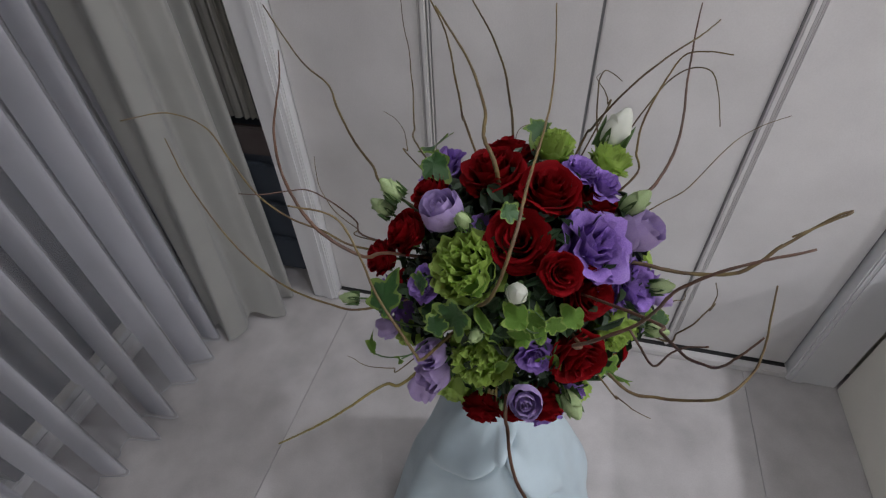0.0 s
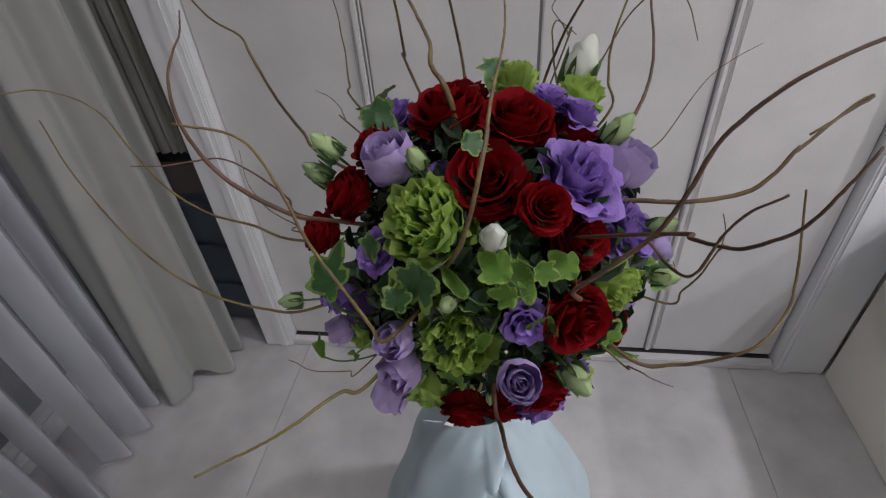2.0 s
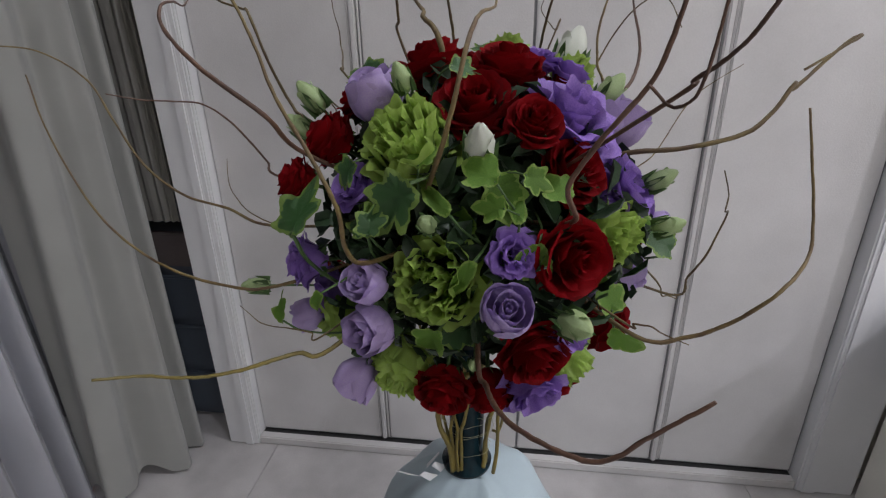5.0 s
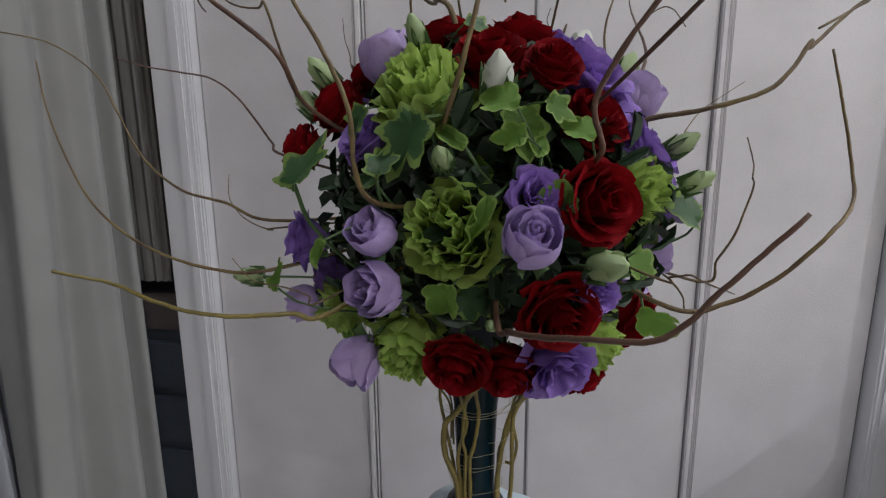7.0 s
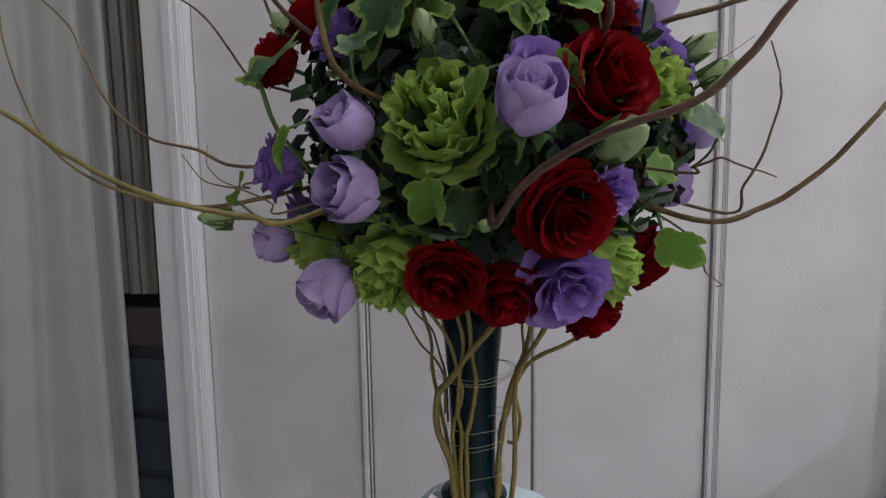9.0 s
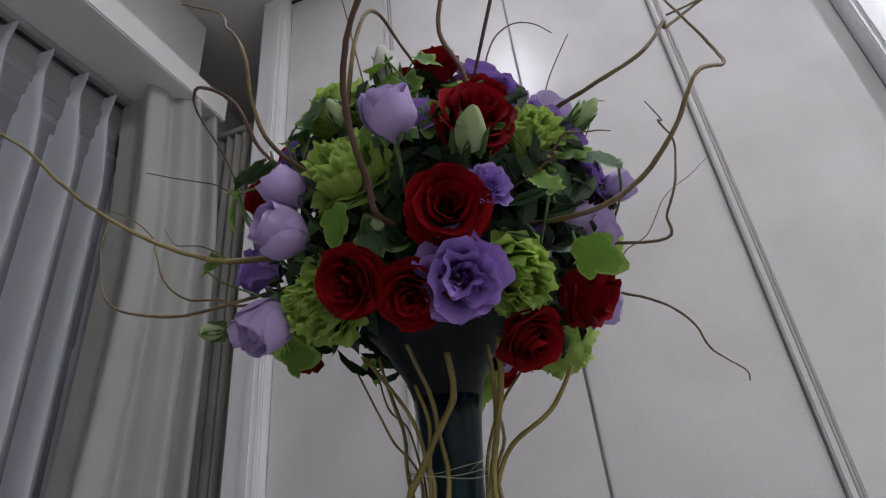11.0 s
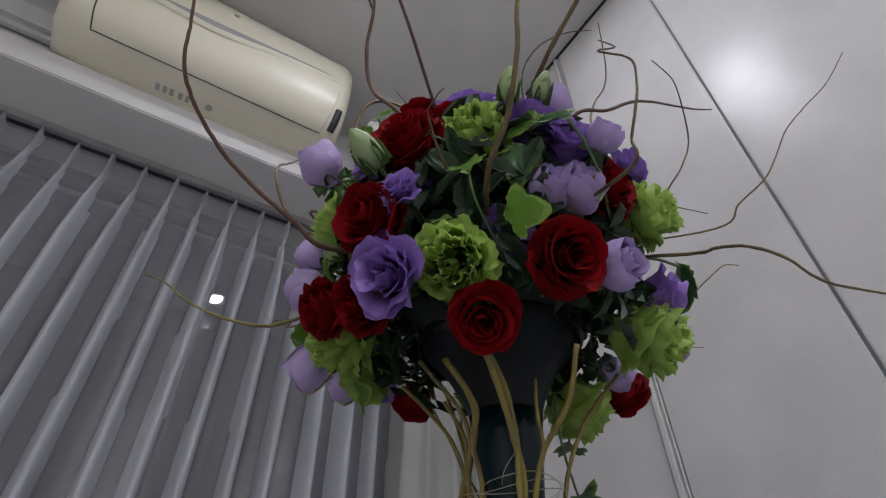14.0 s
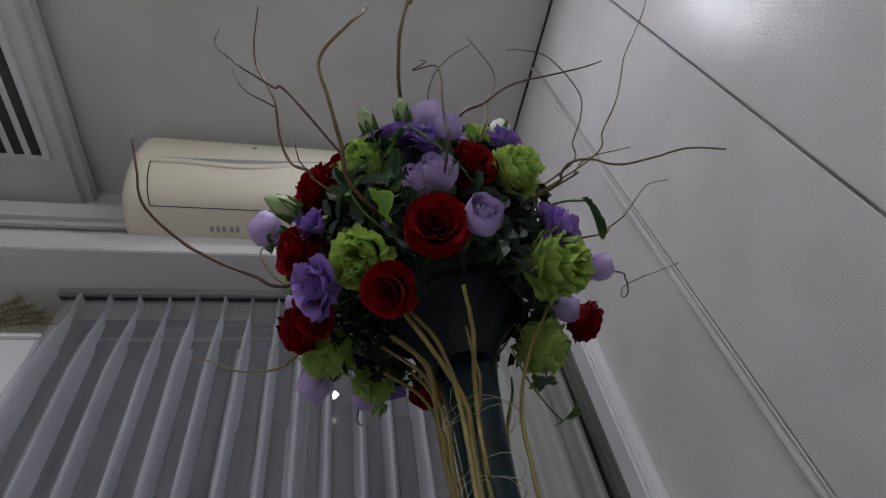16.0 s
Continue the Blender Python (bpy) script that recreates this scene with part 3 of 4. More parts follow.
def make_open_lilac(seed):
    e = flower_base("lisianthus", "violet open lisianthus with ruffled petals in the bouquet", "lisianthus", "open violet lisianthus")
    add_petals(e, M_LILAC, [
        (3, 1.5, 0.05, 0.09, 0.15, 0.66, 0.02, 1.0, 0.025, 0.08, 2.4),
        (4, 1.3, 0.09, 0.19, 0.08, 0.76, 0.04, 1.2, 0.035, 0.08, 2.6),
        (4, 1.35, 0.14, 0.31, 0.03, 0.80, 0.07, 1.5, 0.045, 0.08, 2.4),
        (5, 1.15, 0.17, 0.42, -0.02, 0.74, 0.11, 1.5, 0.05, 0.10, 2.2),
        (4, 1.2, 0.16, 0.49, -0.04, 0.58, 0.12, 1.3, 0.055, 0.12, 2.2)], seed, loose=0.16)
    add_stem(e, 1.9)
    return e


def make_cup_lilac(seed):
    """A rolled bud-like cup: a tight spiral inside broad petals that close in at the rim."""
    e = flower_base("lisianthus", "pale lilac half-closed lisianthus cup in the bouquet", "lisianthus", "half-closed lilac lisianthus")
    add_petals(e, M_PALE, [
        (3, 1.5, 0.03, 0.06, 0.1, 0.90, 0.0, 1.0, 0.008, 0.10, 2),
        (3, 1.4, 0.08, 0.14, 0.05, 0.95, 0.01, 1.0, 0.010, 0.10, 2),
        (3, 1.35, 0.10, 0.26, 0.02, 1.00, 0.02, 1.0, 0.014, 0.12, 2.2)], seed, loose=0.04, tuck=0.25)
    add_petals(e, M_PALE, [
        (3, 1.25, 0.10, 0.40, -0.02, 1.00, 0.03, 1.0, 0.016, 0.16, 2.2),
        (3, 1.20, 0.10, 0.45, -0.04, 0.92, 0.05, 1.0, 0.020, 0.20, 2.2)], seed + 40, shift=0.5, loose=0.08, tuck=0.55)
    for p in e.children:
        p.scale = (1, 1, 0.84)
    add_stem(e, 1.9)
    return e


def make_lime(seed):
    """A full ruffled ball: upright wavy petals that close in, over a spreading skirt."""
    e = flower_base("green_lisianthus", "lime green ruffled double lisianthus in the bouquet", "lisianthus", "lime green ruffled flowers")
    add_petals(e, M_LIME, [
        (4, 1.2, 0.04, 0.12, 0.15, 0.84, 0.02, 1.1, 0.040, 0.03, 3.0),
        (5, 1.1, 0.09, 0.22, 0.12, 0.86, 0.04, 1.3, 0.042, 0.03, 3.0),
        (5, 1.15, 0.14, 0.32, 0.08, 0.82, 0.05, 1.5, 0.042, 0.03, 2.9),
        (5, 1.15, 0.18, 0.40, 0.04, 0.74, 0.06, 1.7, 0.040, 0.04, 2.8)], seed, loose=0.15, tuck=0.34)
    add_petals(e, M_LIME, [
        (5, 1.1, 0.22, 0.45, 0.0, 0.58, 0.08, 1.7, 0.042, 0.05, 2.8),
        (5, 1.0, 0.22, 0.48, -0.04, 0.38, 0.10, 1.4, 0.046, 0.08, 2.8)], seed + 30, shift=0.4, loose=0.15)
    add_stem(e, 1.8)
    return e


def make_bud(seed, material, label):
    """A closed bud: an ovoid of twisted petals in narrow sepals."""
    e = flower_base("flower_bud", label, "flower bud", "flower buds")
    rng = random.Random(seed)
    bm = bmesh.new()
    seg, rings = 20, []
    for z, r in ((0.0, 0.14), (0.08, 0.26), (0.25, 0.38), (0.5, 0.44), (0.8, 0.42), (1.05, 0.33), (1.25, 0.22), (1.38, 0.13), (1.46, 0.05)):
        row = []
        for i in range(seg):
            a = 2 * math.pi * i / seg
            saw = ((5 * (a + z * 1.1) / (2 * math.pi)) % 1.0)
            q = r * (0.90 + 0.17 * saw) * (1 + 0.03 * rng.uniform(-1, 1))
            row.append(bm.verts.new((q * math.cos(a), q * math.sin(a), z + 0.05 * saw * (z > 1))))
        rings.append(row)
    for p, q in zip(rings, rings[1:]):
        for i in range(seg):
            bm.faces.new((p[i], p[(i + 1) % seg], q[(i + 1) % seg], q[i]))
    bm.faces.new(rings[-1])
    part("bud_petals", bm, material, e, smooth=True)
    for i in range(2):
        ob = new("petal", mesh_of("petal", petal(1.0, 0.28, 0.34, 0.0, 1.22, 0.06, 2.0, 0.02, seed + i, 0.3), material, True))
        ob.parent = e
        ob.rotation_euler = (0, 0, 2.4 * i + seed)
    add_stem(e, 3.0, 0.07, 0)
    for i in range(5):
        ob = part("sepal", petal(0.34, 0.20, 0.47, -0.02, 0.85 + 0.25 * (i % 2), 0.07, 2.2, 0.0, i, 0.95, 4, 4), M_SEPAL, e, smooth=True)
        ob.rotation_euler = (0, 0, 2 * math.pi * i / 5)
    return e


def leaf_mesh(seed, dark, edge, lobes=5, depth=0.34, rim=0.80):
    """A lobed ivy leaf about one unit long, folded along its ribs, with a paler uneven margin."""
    rng = random.Random(seed)
    bm = bmesh.new()
    n = 48
    c = bm.verts.new((0.12, 0, 0.0))
    inner, outer = [], []
    tips = [0.0, 0.95, -0.95, 2.05, -2.05][:lobes]
    size = [0.72, 0.50, 0.50, 0.36, 0.36]
    for i in range(n):
        a = 2 * math.pi * i / n
        r = 0.24
        rib = 0.0
        for tp, s in zip(tips, size):
            d = abs((a - tp + math.pi) % (2 * math.pi) - math.pi)
            k = max(0.0, 1 - d / (depth * 1.5)) ** 0.85
            r = max(r, s * k + 0.22 * (1 - k))
            rib += math.exp(-(d / 0.10) ** 2)
        r *= rng.uniform(0.95, 1.05)
        z = 0.035 * rib - 0.22 * r * r + 0.03 * math.sin(3 * a + seed) + 0.28 * abs(r * math.sin(a)) + 0.07 * r * math.sin(5 * a + seed)
        f = rim * rng.uniform(0.82, 1.06)
        inner.append(bm.verts.new((0.12 + r * f * math.cos(a), r * f * math.sin(a), z * f * 0.8 + 0.012)))
        outer.append(bm.verts.new((0.12 + r * math.cos(a), r * math.sin(a), z + rng.uniform(-0.012, 0.012))))
    for i in range(n):
        j = (i + 1) % n
        bm.faces.new((c, inner[i], inner[j]))
        bm.faces.new((inner[i], outer[i], outer[j], inner[j])).material_index = 1
    if lobes == 1:
        for v in bm.verts:
            v.co.x, v.co.y = v.co.x * 1.15, v.co.y * 0.68 * (1.0 if v.co.x < 0.3 else max(0.15, 1.25 - v.co.x))
    me = mesh_of("blade", bm, dark, True)
    me.materials.append(edge)
    return me


def make_leaf(seed, dark, edge, label, group, lobes=5):
    e = flower_base("ivy_leaf", label, "ivy leaf", group)
    b = new("blade", leaf_mesh(seed, dark, edge, lobes, 0.75 if lobes == 1 else 0.42 + 0.08 * (seed % 3), 0.86 + 0.03 * (seed % 3)))
    b.parent = e
    part("leaf_stalk", tube([(-0.05, 0, 0.0), (-0.3, 0.05, -0.5), (-0.4, 0.0, -1.3), (-0.35, 0, -2.2)], 0.028, 0.03, seg=5, per=3), M_STEM, e)
    return e


def facing(p, size, up=0.0, spin=0.0, sink=0.45, out=None):
    """A pose at the bouquet's surface point p, looking outward, scaled to size."""
    p = Vector(p)
    n = (out or (p - Vector((CX, CY, CZ)))).normalized()
    n = (n + Vector((0, 0, up))).normalized()
    q = n.to_track_quat("Z", "X").to_matrix().to_4x4()
    return Matrix.Translation(p - n * size * sink) @ q @ Matrix.Rotation(spin, 4, "Z") @ Matrix.Scale(size, 4)


def leaf_facing(p, size, spin, tip=None, normal=None):
    p = Vector(p)
    n = ((p - Vector((CX, CY, CZ))).normalized() + Vector((0, -0.45, 0.30))).normalized()
    if normal:
        n = Vector(normal).normalized()
    q = n.to_track_quat("Z", "X").to_matrix().to_4x4()
    if tip:
        local = q.to_3x3().inverted() @ Vector(tip)
        spin = math.atan2(local.y, local.x)
    return Matrix.Translation(p) @ q @ Matrix.Rotation(spin, 4, "Z") @ Matrix.Rotation(0.35, 4, "Y") @ Matrix.Scale(size, 4)


def plant(kinds, spots, grow, up=0.0, sink=0.45, seed=1):
    """Sets one of the kinds at each spot (x, y, z, size, upward lean if its own); the first ones are the originals themselves."""
    rng = random.Random(seed)
    for i, (x, y, z, s, *lift) in enumerate(spots):
        m = facing((x, y, z), s * grow, lift[0] if lift else up, rng.uniform(0, 6.28), sink)
        k = kinds[i % len(kinds)]
        if i < len(kinds):
            k.matrix_basis = m
        else:
            copy_unscaled(k, m)


def copy_unscaled(k, m):
    c = copy_thing(k, m)
    c.matrix_basis = m
    return c


# where the heads sit on the bouquet: x, y, z and width
ROSES = [
    (0.044, 0.218, 1.062, 0.070), (0.003, 0.294, 1.090, 0.070), (0.067, 0.276, 1.086, 0.068), (0.116, 0.301, 1.060, 0.053),
    (0.090, 0.190, 1.053, 0.042), (0.012, 0.350, 1.078, 0.055), (0.122, 0.205, 1.014, 0.056), (0.121, 0.162, 0.959, 0.061),
    (0.096, 0.149, 0.882, 0.057), (0.024, 0.148, 0.843, 0.049), (0.061, 0.164, 0.832, 0.048), (-0.086, 0.239, 1.032, 0.050),
    (-0.114, 0.226, 0.997, 0.043), (-0.065, 0.278, 1.061, 0.047), (0.123, 0.228, 0.806, 0.048), (0.171, 0.268, 0.843, 0.058),
    (0.187, 0.311, 0.923, 0.057), (-0.122, 0.309, 0.860, 0.048), (0.043, 0.461, 0.841, 0.049),
]
OPEN_LILACS = [
    (0.121, 0.236, 1.052, 0.064), (0.168, 0.245, 0.991, 0.059), (0.077, 0.152, 0.966, 0.030), (-0.119, 0.230, 0.920, 0.041),
    (-0.103, 0.248, 0.873, 0.049), (0.096, 0.165, 0.838, 0.046), (0.122, 0.160, 0.896, 0.026), (-0.050, 0.190, 1.004, 0.032),
    (0.000, 0.246, 1.044, 0.030), (-0.062, 0.327, 1.064, 0.049), (0.095, 0.312, 1.090, 0.030), (0.121, 0.308, 1.078, 0.033),
    (0.190, 0.282, 0.959, 0.046), (0.136, 0.247, 0.889, 0.034), (0.096, 0.195, 0.935, 0.023), (0.148, 0.403, 0.869, 0.050),
    (0.144, 0.223, 0.996, 0.030), (0.181, 0.363, 0.986, 0.034),
]
CUP_LILACS = [
    (-0.041, 0.238, 1.072, 0.050, 0.700), (0.167, 0.286, 1.040, 0.048, 0.500), (-0.034, 0.150, 0.942, 0.037, 0.750), (-0.035, 0.148, 0.900, 0.042, 0.350),
    (0.074, 0.112, 0.945, 0.039, 0.850), (-0.121, 0.228, 0.862, 0.034, 0.200), (-0.056, 0.166, 0.834, 0.042, -0.100), (0.188, 0.276, 0.903, 0.039),
    (0.213, 0.287, 0.944, 0.030), (0.177, 0.258, 0.904, 0.034), (0.179, 0.312, 0.851, 0.040), (0.106, 0.460, 0.866, 0.030),
    (0.056, 0.437, 0.852, 0.035),
]
LIMES = [
    (-0.006, 0.195, 1.037, 0.061, 0.200), (0.019, 0.157, 0.942, 0.058, 0.350), (-0.015, 0.176, 0.845, 0.050), (0.155, 0.210, 0.963, 0.046),
    (0.125, 0.203, 0.844, 0.046), (-0.088, 0.236, 0.856, 0.046), (0.130, 0.400, 0.842, 0.058), (0.188, 0.361, 0.918, 0.043),
    (0.025, 0.410, 0.818, 0.051), (0.065, 0.348, 1.094, 0.036), (0.129, 0.363, 1.072, 0.041),
]
BUDS = [
    (0.129, 0.391, 1.090, 0.037), (0.051, 0.169, 1.039, 0.025), (0.120, 0.135, 0.922, 0.026), (-0.011, 0.215, 1.079, 0.019),
    (-0.105, 0.272, 1.060, 0.025), (-0.118, 0.270, 1.034, 0.023), (0.194, 0.249, 0.996, 0.020), (0.194, 0.212, 0.969, 0.019),
    (0.016, 0.149, 0.988, 0.017), (-0.178, 0.253, 0.880, 0.021), (0.155, 0.304, 1.058, 0.029), (0.049, 0.144, 0.878, 0.010),
]
DARK_LEAVES = [
    (-0.094, 0.176, 0.972, 0.050), (-0.035, 0.173, 0.973, 0.029), (-0.000, 0.157, 1.011, 0.047), (0.026, 0.170, 0.890, 0.036),
    (0.208, 0.248, 0.938, 0.033), (0.052, 0.158, 0.915, 0.035), (-0.075, 0.345, 1.070, 0.050), (-0.068, 0.307, 1.080, 0.037),
    (0.044, 0.379, 1.097, 0.034), (0.027, 0.228, 1.087, 0.023), (0.142, 0.451, 0.927, 0.045), (0.002, 0.412, 0.752, 0.033),
    (0.006, 0.406, 0.791, 0.031), (0.169, 0.242, 0.939, 0.036), (-0.045, 0.184, 1.021, 0.026), (-0.027, 0.153, 0.979, 0.028),
]
FRESH_LEAVES = [
    (0.156, 0.198, 0.903, 0.032), (-0.110, 0.168, 0.895, 0.027), (-0.064, 0.142, 0.933, 0.026), (0.084, 0.155, 1.021, 0.022),
    (0.061, 0.148, 1.020, 0.029), (0.044, 0.177, 0.975, 0.032), (0.067, 0.147, 1.001, 0.022), (0.167, 0.222, 0.866, 0.036),
    (0.096, 0.212, 0.933, 0.034), (-0.056, 0.340, 0.836, 0.034), (-0.078, 0.230, 0.837, 0.037), (0.029, 0.154, 0.996, 0.030),
    (0.065, 0.165, 1.016, 0.034), (0.093, 0.155, 0.970, 0.028), (0.047, 0.144, 0.960, 0.030), (0.008, 0.173, 1.025, 0.028),
    (0.112, 0.175, 1.001, 0.026), (0.079, 0.157, 0.991, 0.032), (-0.029, 0.166, 0.981, 0.026), (0.020, 0.149, 0.901, 0.030),
    (0.137, 0.176, 0.949, 0.026), (0.185, 0.245, 0.965, 0.030), (0.192, 0.284, 0.906, 0.030), (0.183, 0.322, 0.996, 0.030),
]

plant([make_rose(s) for s in (1, 2, 3)], ROSES, 0.87, sink=0.50, seed=4)
plant([make_open_lilac(s) for s in (5, 6, 7)], OPEN_LILACS, 1.02, up=0.2, sink=0.6, seed=5)
plant([make_cup_lilac(s) for s in (8, 9)], CUP_LILACS, 1.08, up=0.35, sink=0.60, seed=6)
plant([make_lime(s) for s in (11, 12, 13)], LIMES, 1.12, sink=0.55, seed=7)
plant([make_bud(21, M_WHITE_BUD, "white half-open lisianthus bud above the bouquet")], BUDS[:2], 0.95, up=0.5, sink=0.7, seed=8)
plant([make_bud(22, M_BUD, "pale green closed lisianthus bud with narrow sepals"), make_bud(23, M_BUD, "pale green closed lisianthus bud with narrow sepals")], BUDS[2:], 0.88, up=0.3, sink=0.7, seed=9)
for group, spots, dark, edge, label in (
        ("dark ivy leaves", DARK_LEAVES, M_LEAF, M_EDGE, "dark green ivy leaf with cream margin in the bouquet"),
        ("fresh ivy leaves", FRESH_LEAVES, M_FRESH, M_FRESH_EDGE, "fresh light green ivy leaf with pale margin")):
    rng = random.Random(31)
    kinds = [make_leaf(40 + i, dark, edge, label, group, n) for i, n in enumerate((5, 5, 5) if dark == M_LEAF else (5, 3, 1))]
    for i, (x, y, z, s) in enumerate(spots):
        hanging = dark == M_FRESH and i == 7
        m = leaf_facing((x, y, z), s * 1.2, rng.uniform(0, 6.28), (0.6, -0.1, -0.7) if hanging else None, (-0.5, -0.8, -0.2) if hanging else None)
        if i < 3:
            kinds[i].matrix_basis = m
        else:
            copy_unscaled(kinds[i % 3], m)


def build_filler():
    """Small leaves and stalks filling the heart of the bouquet."""
    rng = random.Random(77)
    verts, faces = [], []
    for i in range(2600):
        n = Vector((rng.gauss(0, 1), rng.gauss(0, 1), rng.gauss(0, 1))).normalized()
        if n.z < -0.70:
            continue
        r = rng.uniform(0.080, 0.146)
        c = Vector((CX, CY, CZ)) + n * r
        t = n.orthogonal().normalized()
        t = Matrix.Rotation(rng.uniform(0, 6.28), 3, n) @ t
        t = (t + n * rng.uniform(-0.2, 0.9)).normalized()
        w = t.cross(n).normalized()
        ln, wd = rng.uniform(0.018, 0.038), rng.uniform(0.008, 0.016)
        b = len(verts)
        for f, s, lift in ((0, 0, 0), (0.3, 1, 0.004), (0.3, -1, 0.004), (0.7, 0.8, 0.003), (0.7, -0.8, 0.003), (1, 0, -0.004), (0.45, 0, -0.002)):
            verts.append(c + t * ln * f + w * wd * s * 0.5 + n * lift)
        faces += [(b, b + 1, b + 6), (b, b + 6, b + 2), (b + 1, b + 3, b + 6), (b + 2, b + 6, b + 4), (b + 3, b + 5, b + 6), (b + 4, b + 6, b + 5)]
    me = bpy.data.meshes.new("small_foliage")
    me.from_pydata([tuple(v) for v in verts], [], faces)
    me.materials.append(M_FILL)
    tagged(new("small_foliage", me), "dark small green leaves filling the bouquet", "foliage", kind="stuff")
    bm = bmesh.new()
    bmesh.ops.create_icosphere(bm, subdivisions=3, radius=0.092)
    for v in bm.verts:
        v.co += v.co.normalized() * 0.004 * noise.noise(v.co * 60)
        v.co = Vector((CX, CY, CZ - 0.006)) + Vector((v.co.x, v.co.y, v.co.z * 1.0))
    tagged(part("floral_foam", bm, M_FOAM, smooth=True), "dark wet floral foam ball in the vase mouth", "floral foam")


build_filler()


# ---- curly willow ----
def twig(r, points, material=M_TWIG, seed=0, shoot=None):
    c = Vector((CX, CY, CZ))
    p0 = Vector(points[0])
    inner = c + (p0 - c).normalized() * 0.085
    e = part("willow_branch", tube([inner] + points, r * 1.1, r * 0.42, seg=7, per=7, knots=0.16, seed=seed, wander=r * 0.22), material, smooth=True)
    if shoot:
        part("side_shoot", tube(shoot, r * 0.55, r * 0.3, seg=6, per=7, knots=0.16, seed=seed + 50, wander=r * 0.15), material, e, smooth=True)
    return tagged(e, "thin curly willow branch rising from the bouquet", "branch", "curly willow branches")


twig(0.0016, [(-0.178, 0.306, 0.925), (-0.227, 0.309, 0.942), (-0.277, 0.312, 0.955), (-0.316, 0.313, 0.987), (-0.343, 0.319, 1.031), (-0.372, 0.330, 1.073), (-0.401, 0.310, 1.102), (-0.435, 0.272, 1.109)], M_TWIG, 0)
twig(0.0016, [(-0.145, 0.230, 0.892), (-0.196, 0.228, 0.892), (-0.245, 0.230, 0.904), (-0.291, 0.240, 0.923), (-0.331, 0.253, 0.951), (-0.359, 0.263, 0.991), (-0.380, 0.272, 1.036), (-0.398, 0.287, 1.081)], M_TWIG, 1)
twig(0.0019, [(-0.063, 0.148, 0.882), (-0.084, 0.136, 0.885), (-0.098, 0.118, 0.889), (-0.109, 0.097, 0.895), (-0.119, 0.077, 0.904), (-0.127, 0.058, 0.916), (-0.134, 0.040, 0.930), (-0.146, 0.021, 0.940)], M_TWIG_GREEN, 2)
twig(0.0019, [(-0.091, 0.210, 1.023), (-0.099, 0.166, 1.059), (-0.141, 0.163, 1.093), (-0.182, 0.197, 1.117), (-0.212, 0.243, 1.134), (-0.235, 0.296, 1.141), (-0.259, 0.349, 1.141), (-0.285, 0.401, 1.150)], M_TWIG_RED, 3)
twig(0.0017, [(-0.026, 0.145, 0.959), (-0.031, 0.115, 0.981), (-0.028, 0.098, 1.014), (-0.042, 0.099, 1.047), (-0.062, 0.109, 1.077), (-0.078, 0.122, 1.109), (-0.097, 0.130, 1.138), (-0.129, 0.119, 1.153)], M_TWIG, 4)
twig(0.0012, [(-0.139, 0.263, 0.989), (-0.157, 0.275, 1.001), (-0.169, 0.270, 1.021), (-0.181, 0.262, 1.041), (-0.200, 0.256, 1.056), (-0.220, 0.244, 1.060), (-0.240, 0.230, 1.063), (-0.261, 0.219, 1.069)], M_TWIG_RED, 5)
twig(0.0017, [(-0.121, 0.301, 1.035), (-0.149, 0.328, 1.047), (-0.161, 0.315, 1.088), (-0.172, 0.311, 1.130), (-0.198, 0.349, 1.137), (-0.236, 0.372, 1.148), (-0.269, 0.394, 1.171), (-0.300, 0.416, 1.198)], M_TWIG, 6)
twig(0.0012, [(-0.093, 0.342, 1.072), (-0.107, 0.374, 1.078), (-0.118, 0.407, 1.083), (-0.128, 0.441, 1.091), (-0.140, 0.473, 1.101), (-0.150, 0.502, 1.118), (-0.163, 0.525, 1.142), (-0.170, 0.542, 1.172)], M_TWIG, 7)
twig(0.0025, [(0.016, 0.274, 1.076), (0.008, 0.275, 1.110), (-0.007, 0.297, 1.123), (-0.012, 0.332, 1.129), (-0.025, 0.363, 1.140), (-0.042, 0.387, 1.160), (-0.064, 0.403, 1.183), (-0.087, 0.418, 1.206)], M_TWIG, 8)
twig(0.0019, [(0.010, 0.184, 0.993), (0.030, 0.152, 1.049), (0.044, 0.163, 1.105), (0.047, 0.229, 1.122), (0.051, 0.296, 1.128), (0.053, 0.362, 1.136), (0.049, 0.426, 1.159), (0.041, 0.482, 1.194)], M_TWIG, 9)
twig(0.0019, [(0.162, 0.324, 1.052), (0.182, 0.354, 1.062), (0.194, 0.383, 1.084), (0.198, 0.415, 1.105), (0.198, 0.447, 1.126), (0.201, 0.481, 1.143), (0.204, 0.515, 1.161), (0.208, 0.547, 1.181)], M_TWIG_RED, 10)
twig(0.0014, [(-0.040, 0.354, 1.105), (-0.035, 0.327, 1.122), (-0.031, 0.303, 1.143), (-0.028, 0.283, 1.168), (-0.028, 0.267, 1.196), (-0.028, 0.253, 1.225), (-0.029, 0.236, 1.253), (-0.034, 0.219, 1.279)], M_TWIG, 11)
twig(0.0016, [(0.011, 0.378, 1.099), (0.009, 0.371, 1.120), (0.006, 0.365, 1.142), (0.002, 0.362, 1.164), (-0.005, 0.358, 1.185), (-0.012, 0.351, 1.206), (-0.020, 0.342, 1.225), (-0.028, 0.332, 1.244)], M_TWIG, 12)
twig(0.0009, [(0.113, 0.393, 1.114), (0.114, 0.41, 1.112), (0.114, 0.422, 1.112), (0.112, 0.43, 1.113), (0.109, 0.434, 1.117), (0.103, 0.434, 1.124), (0.098, 0.43, 1.133), (0.101, 0.42, 1.143)], M_TWIG, 13)
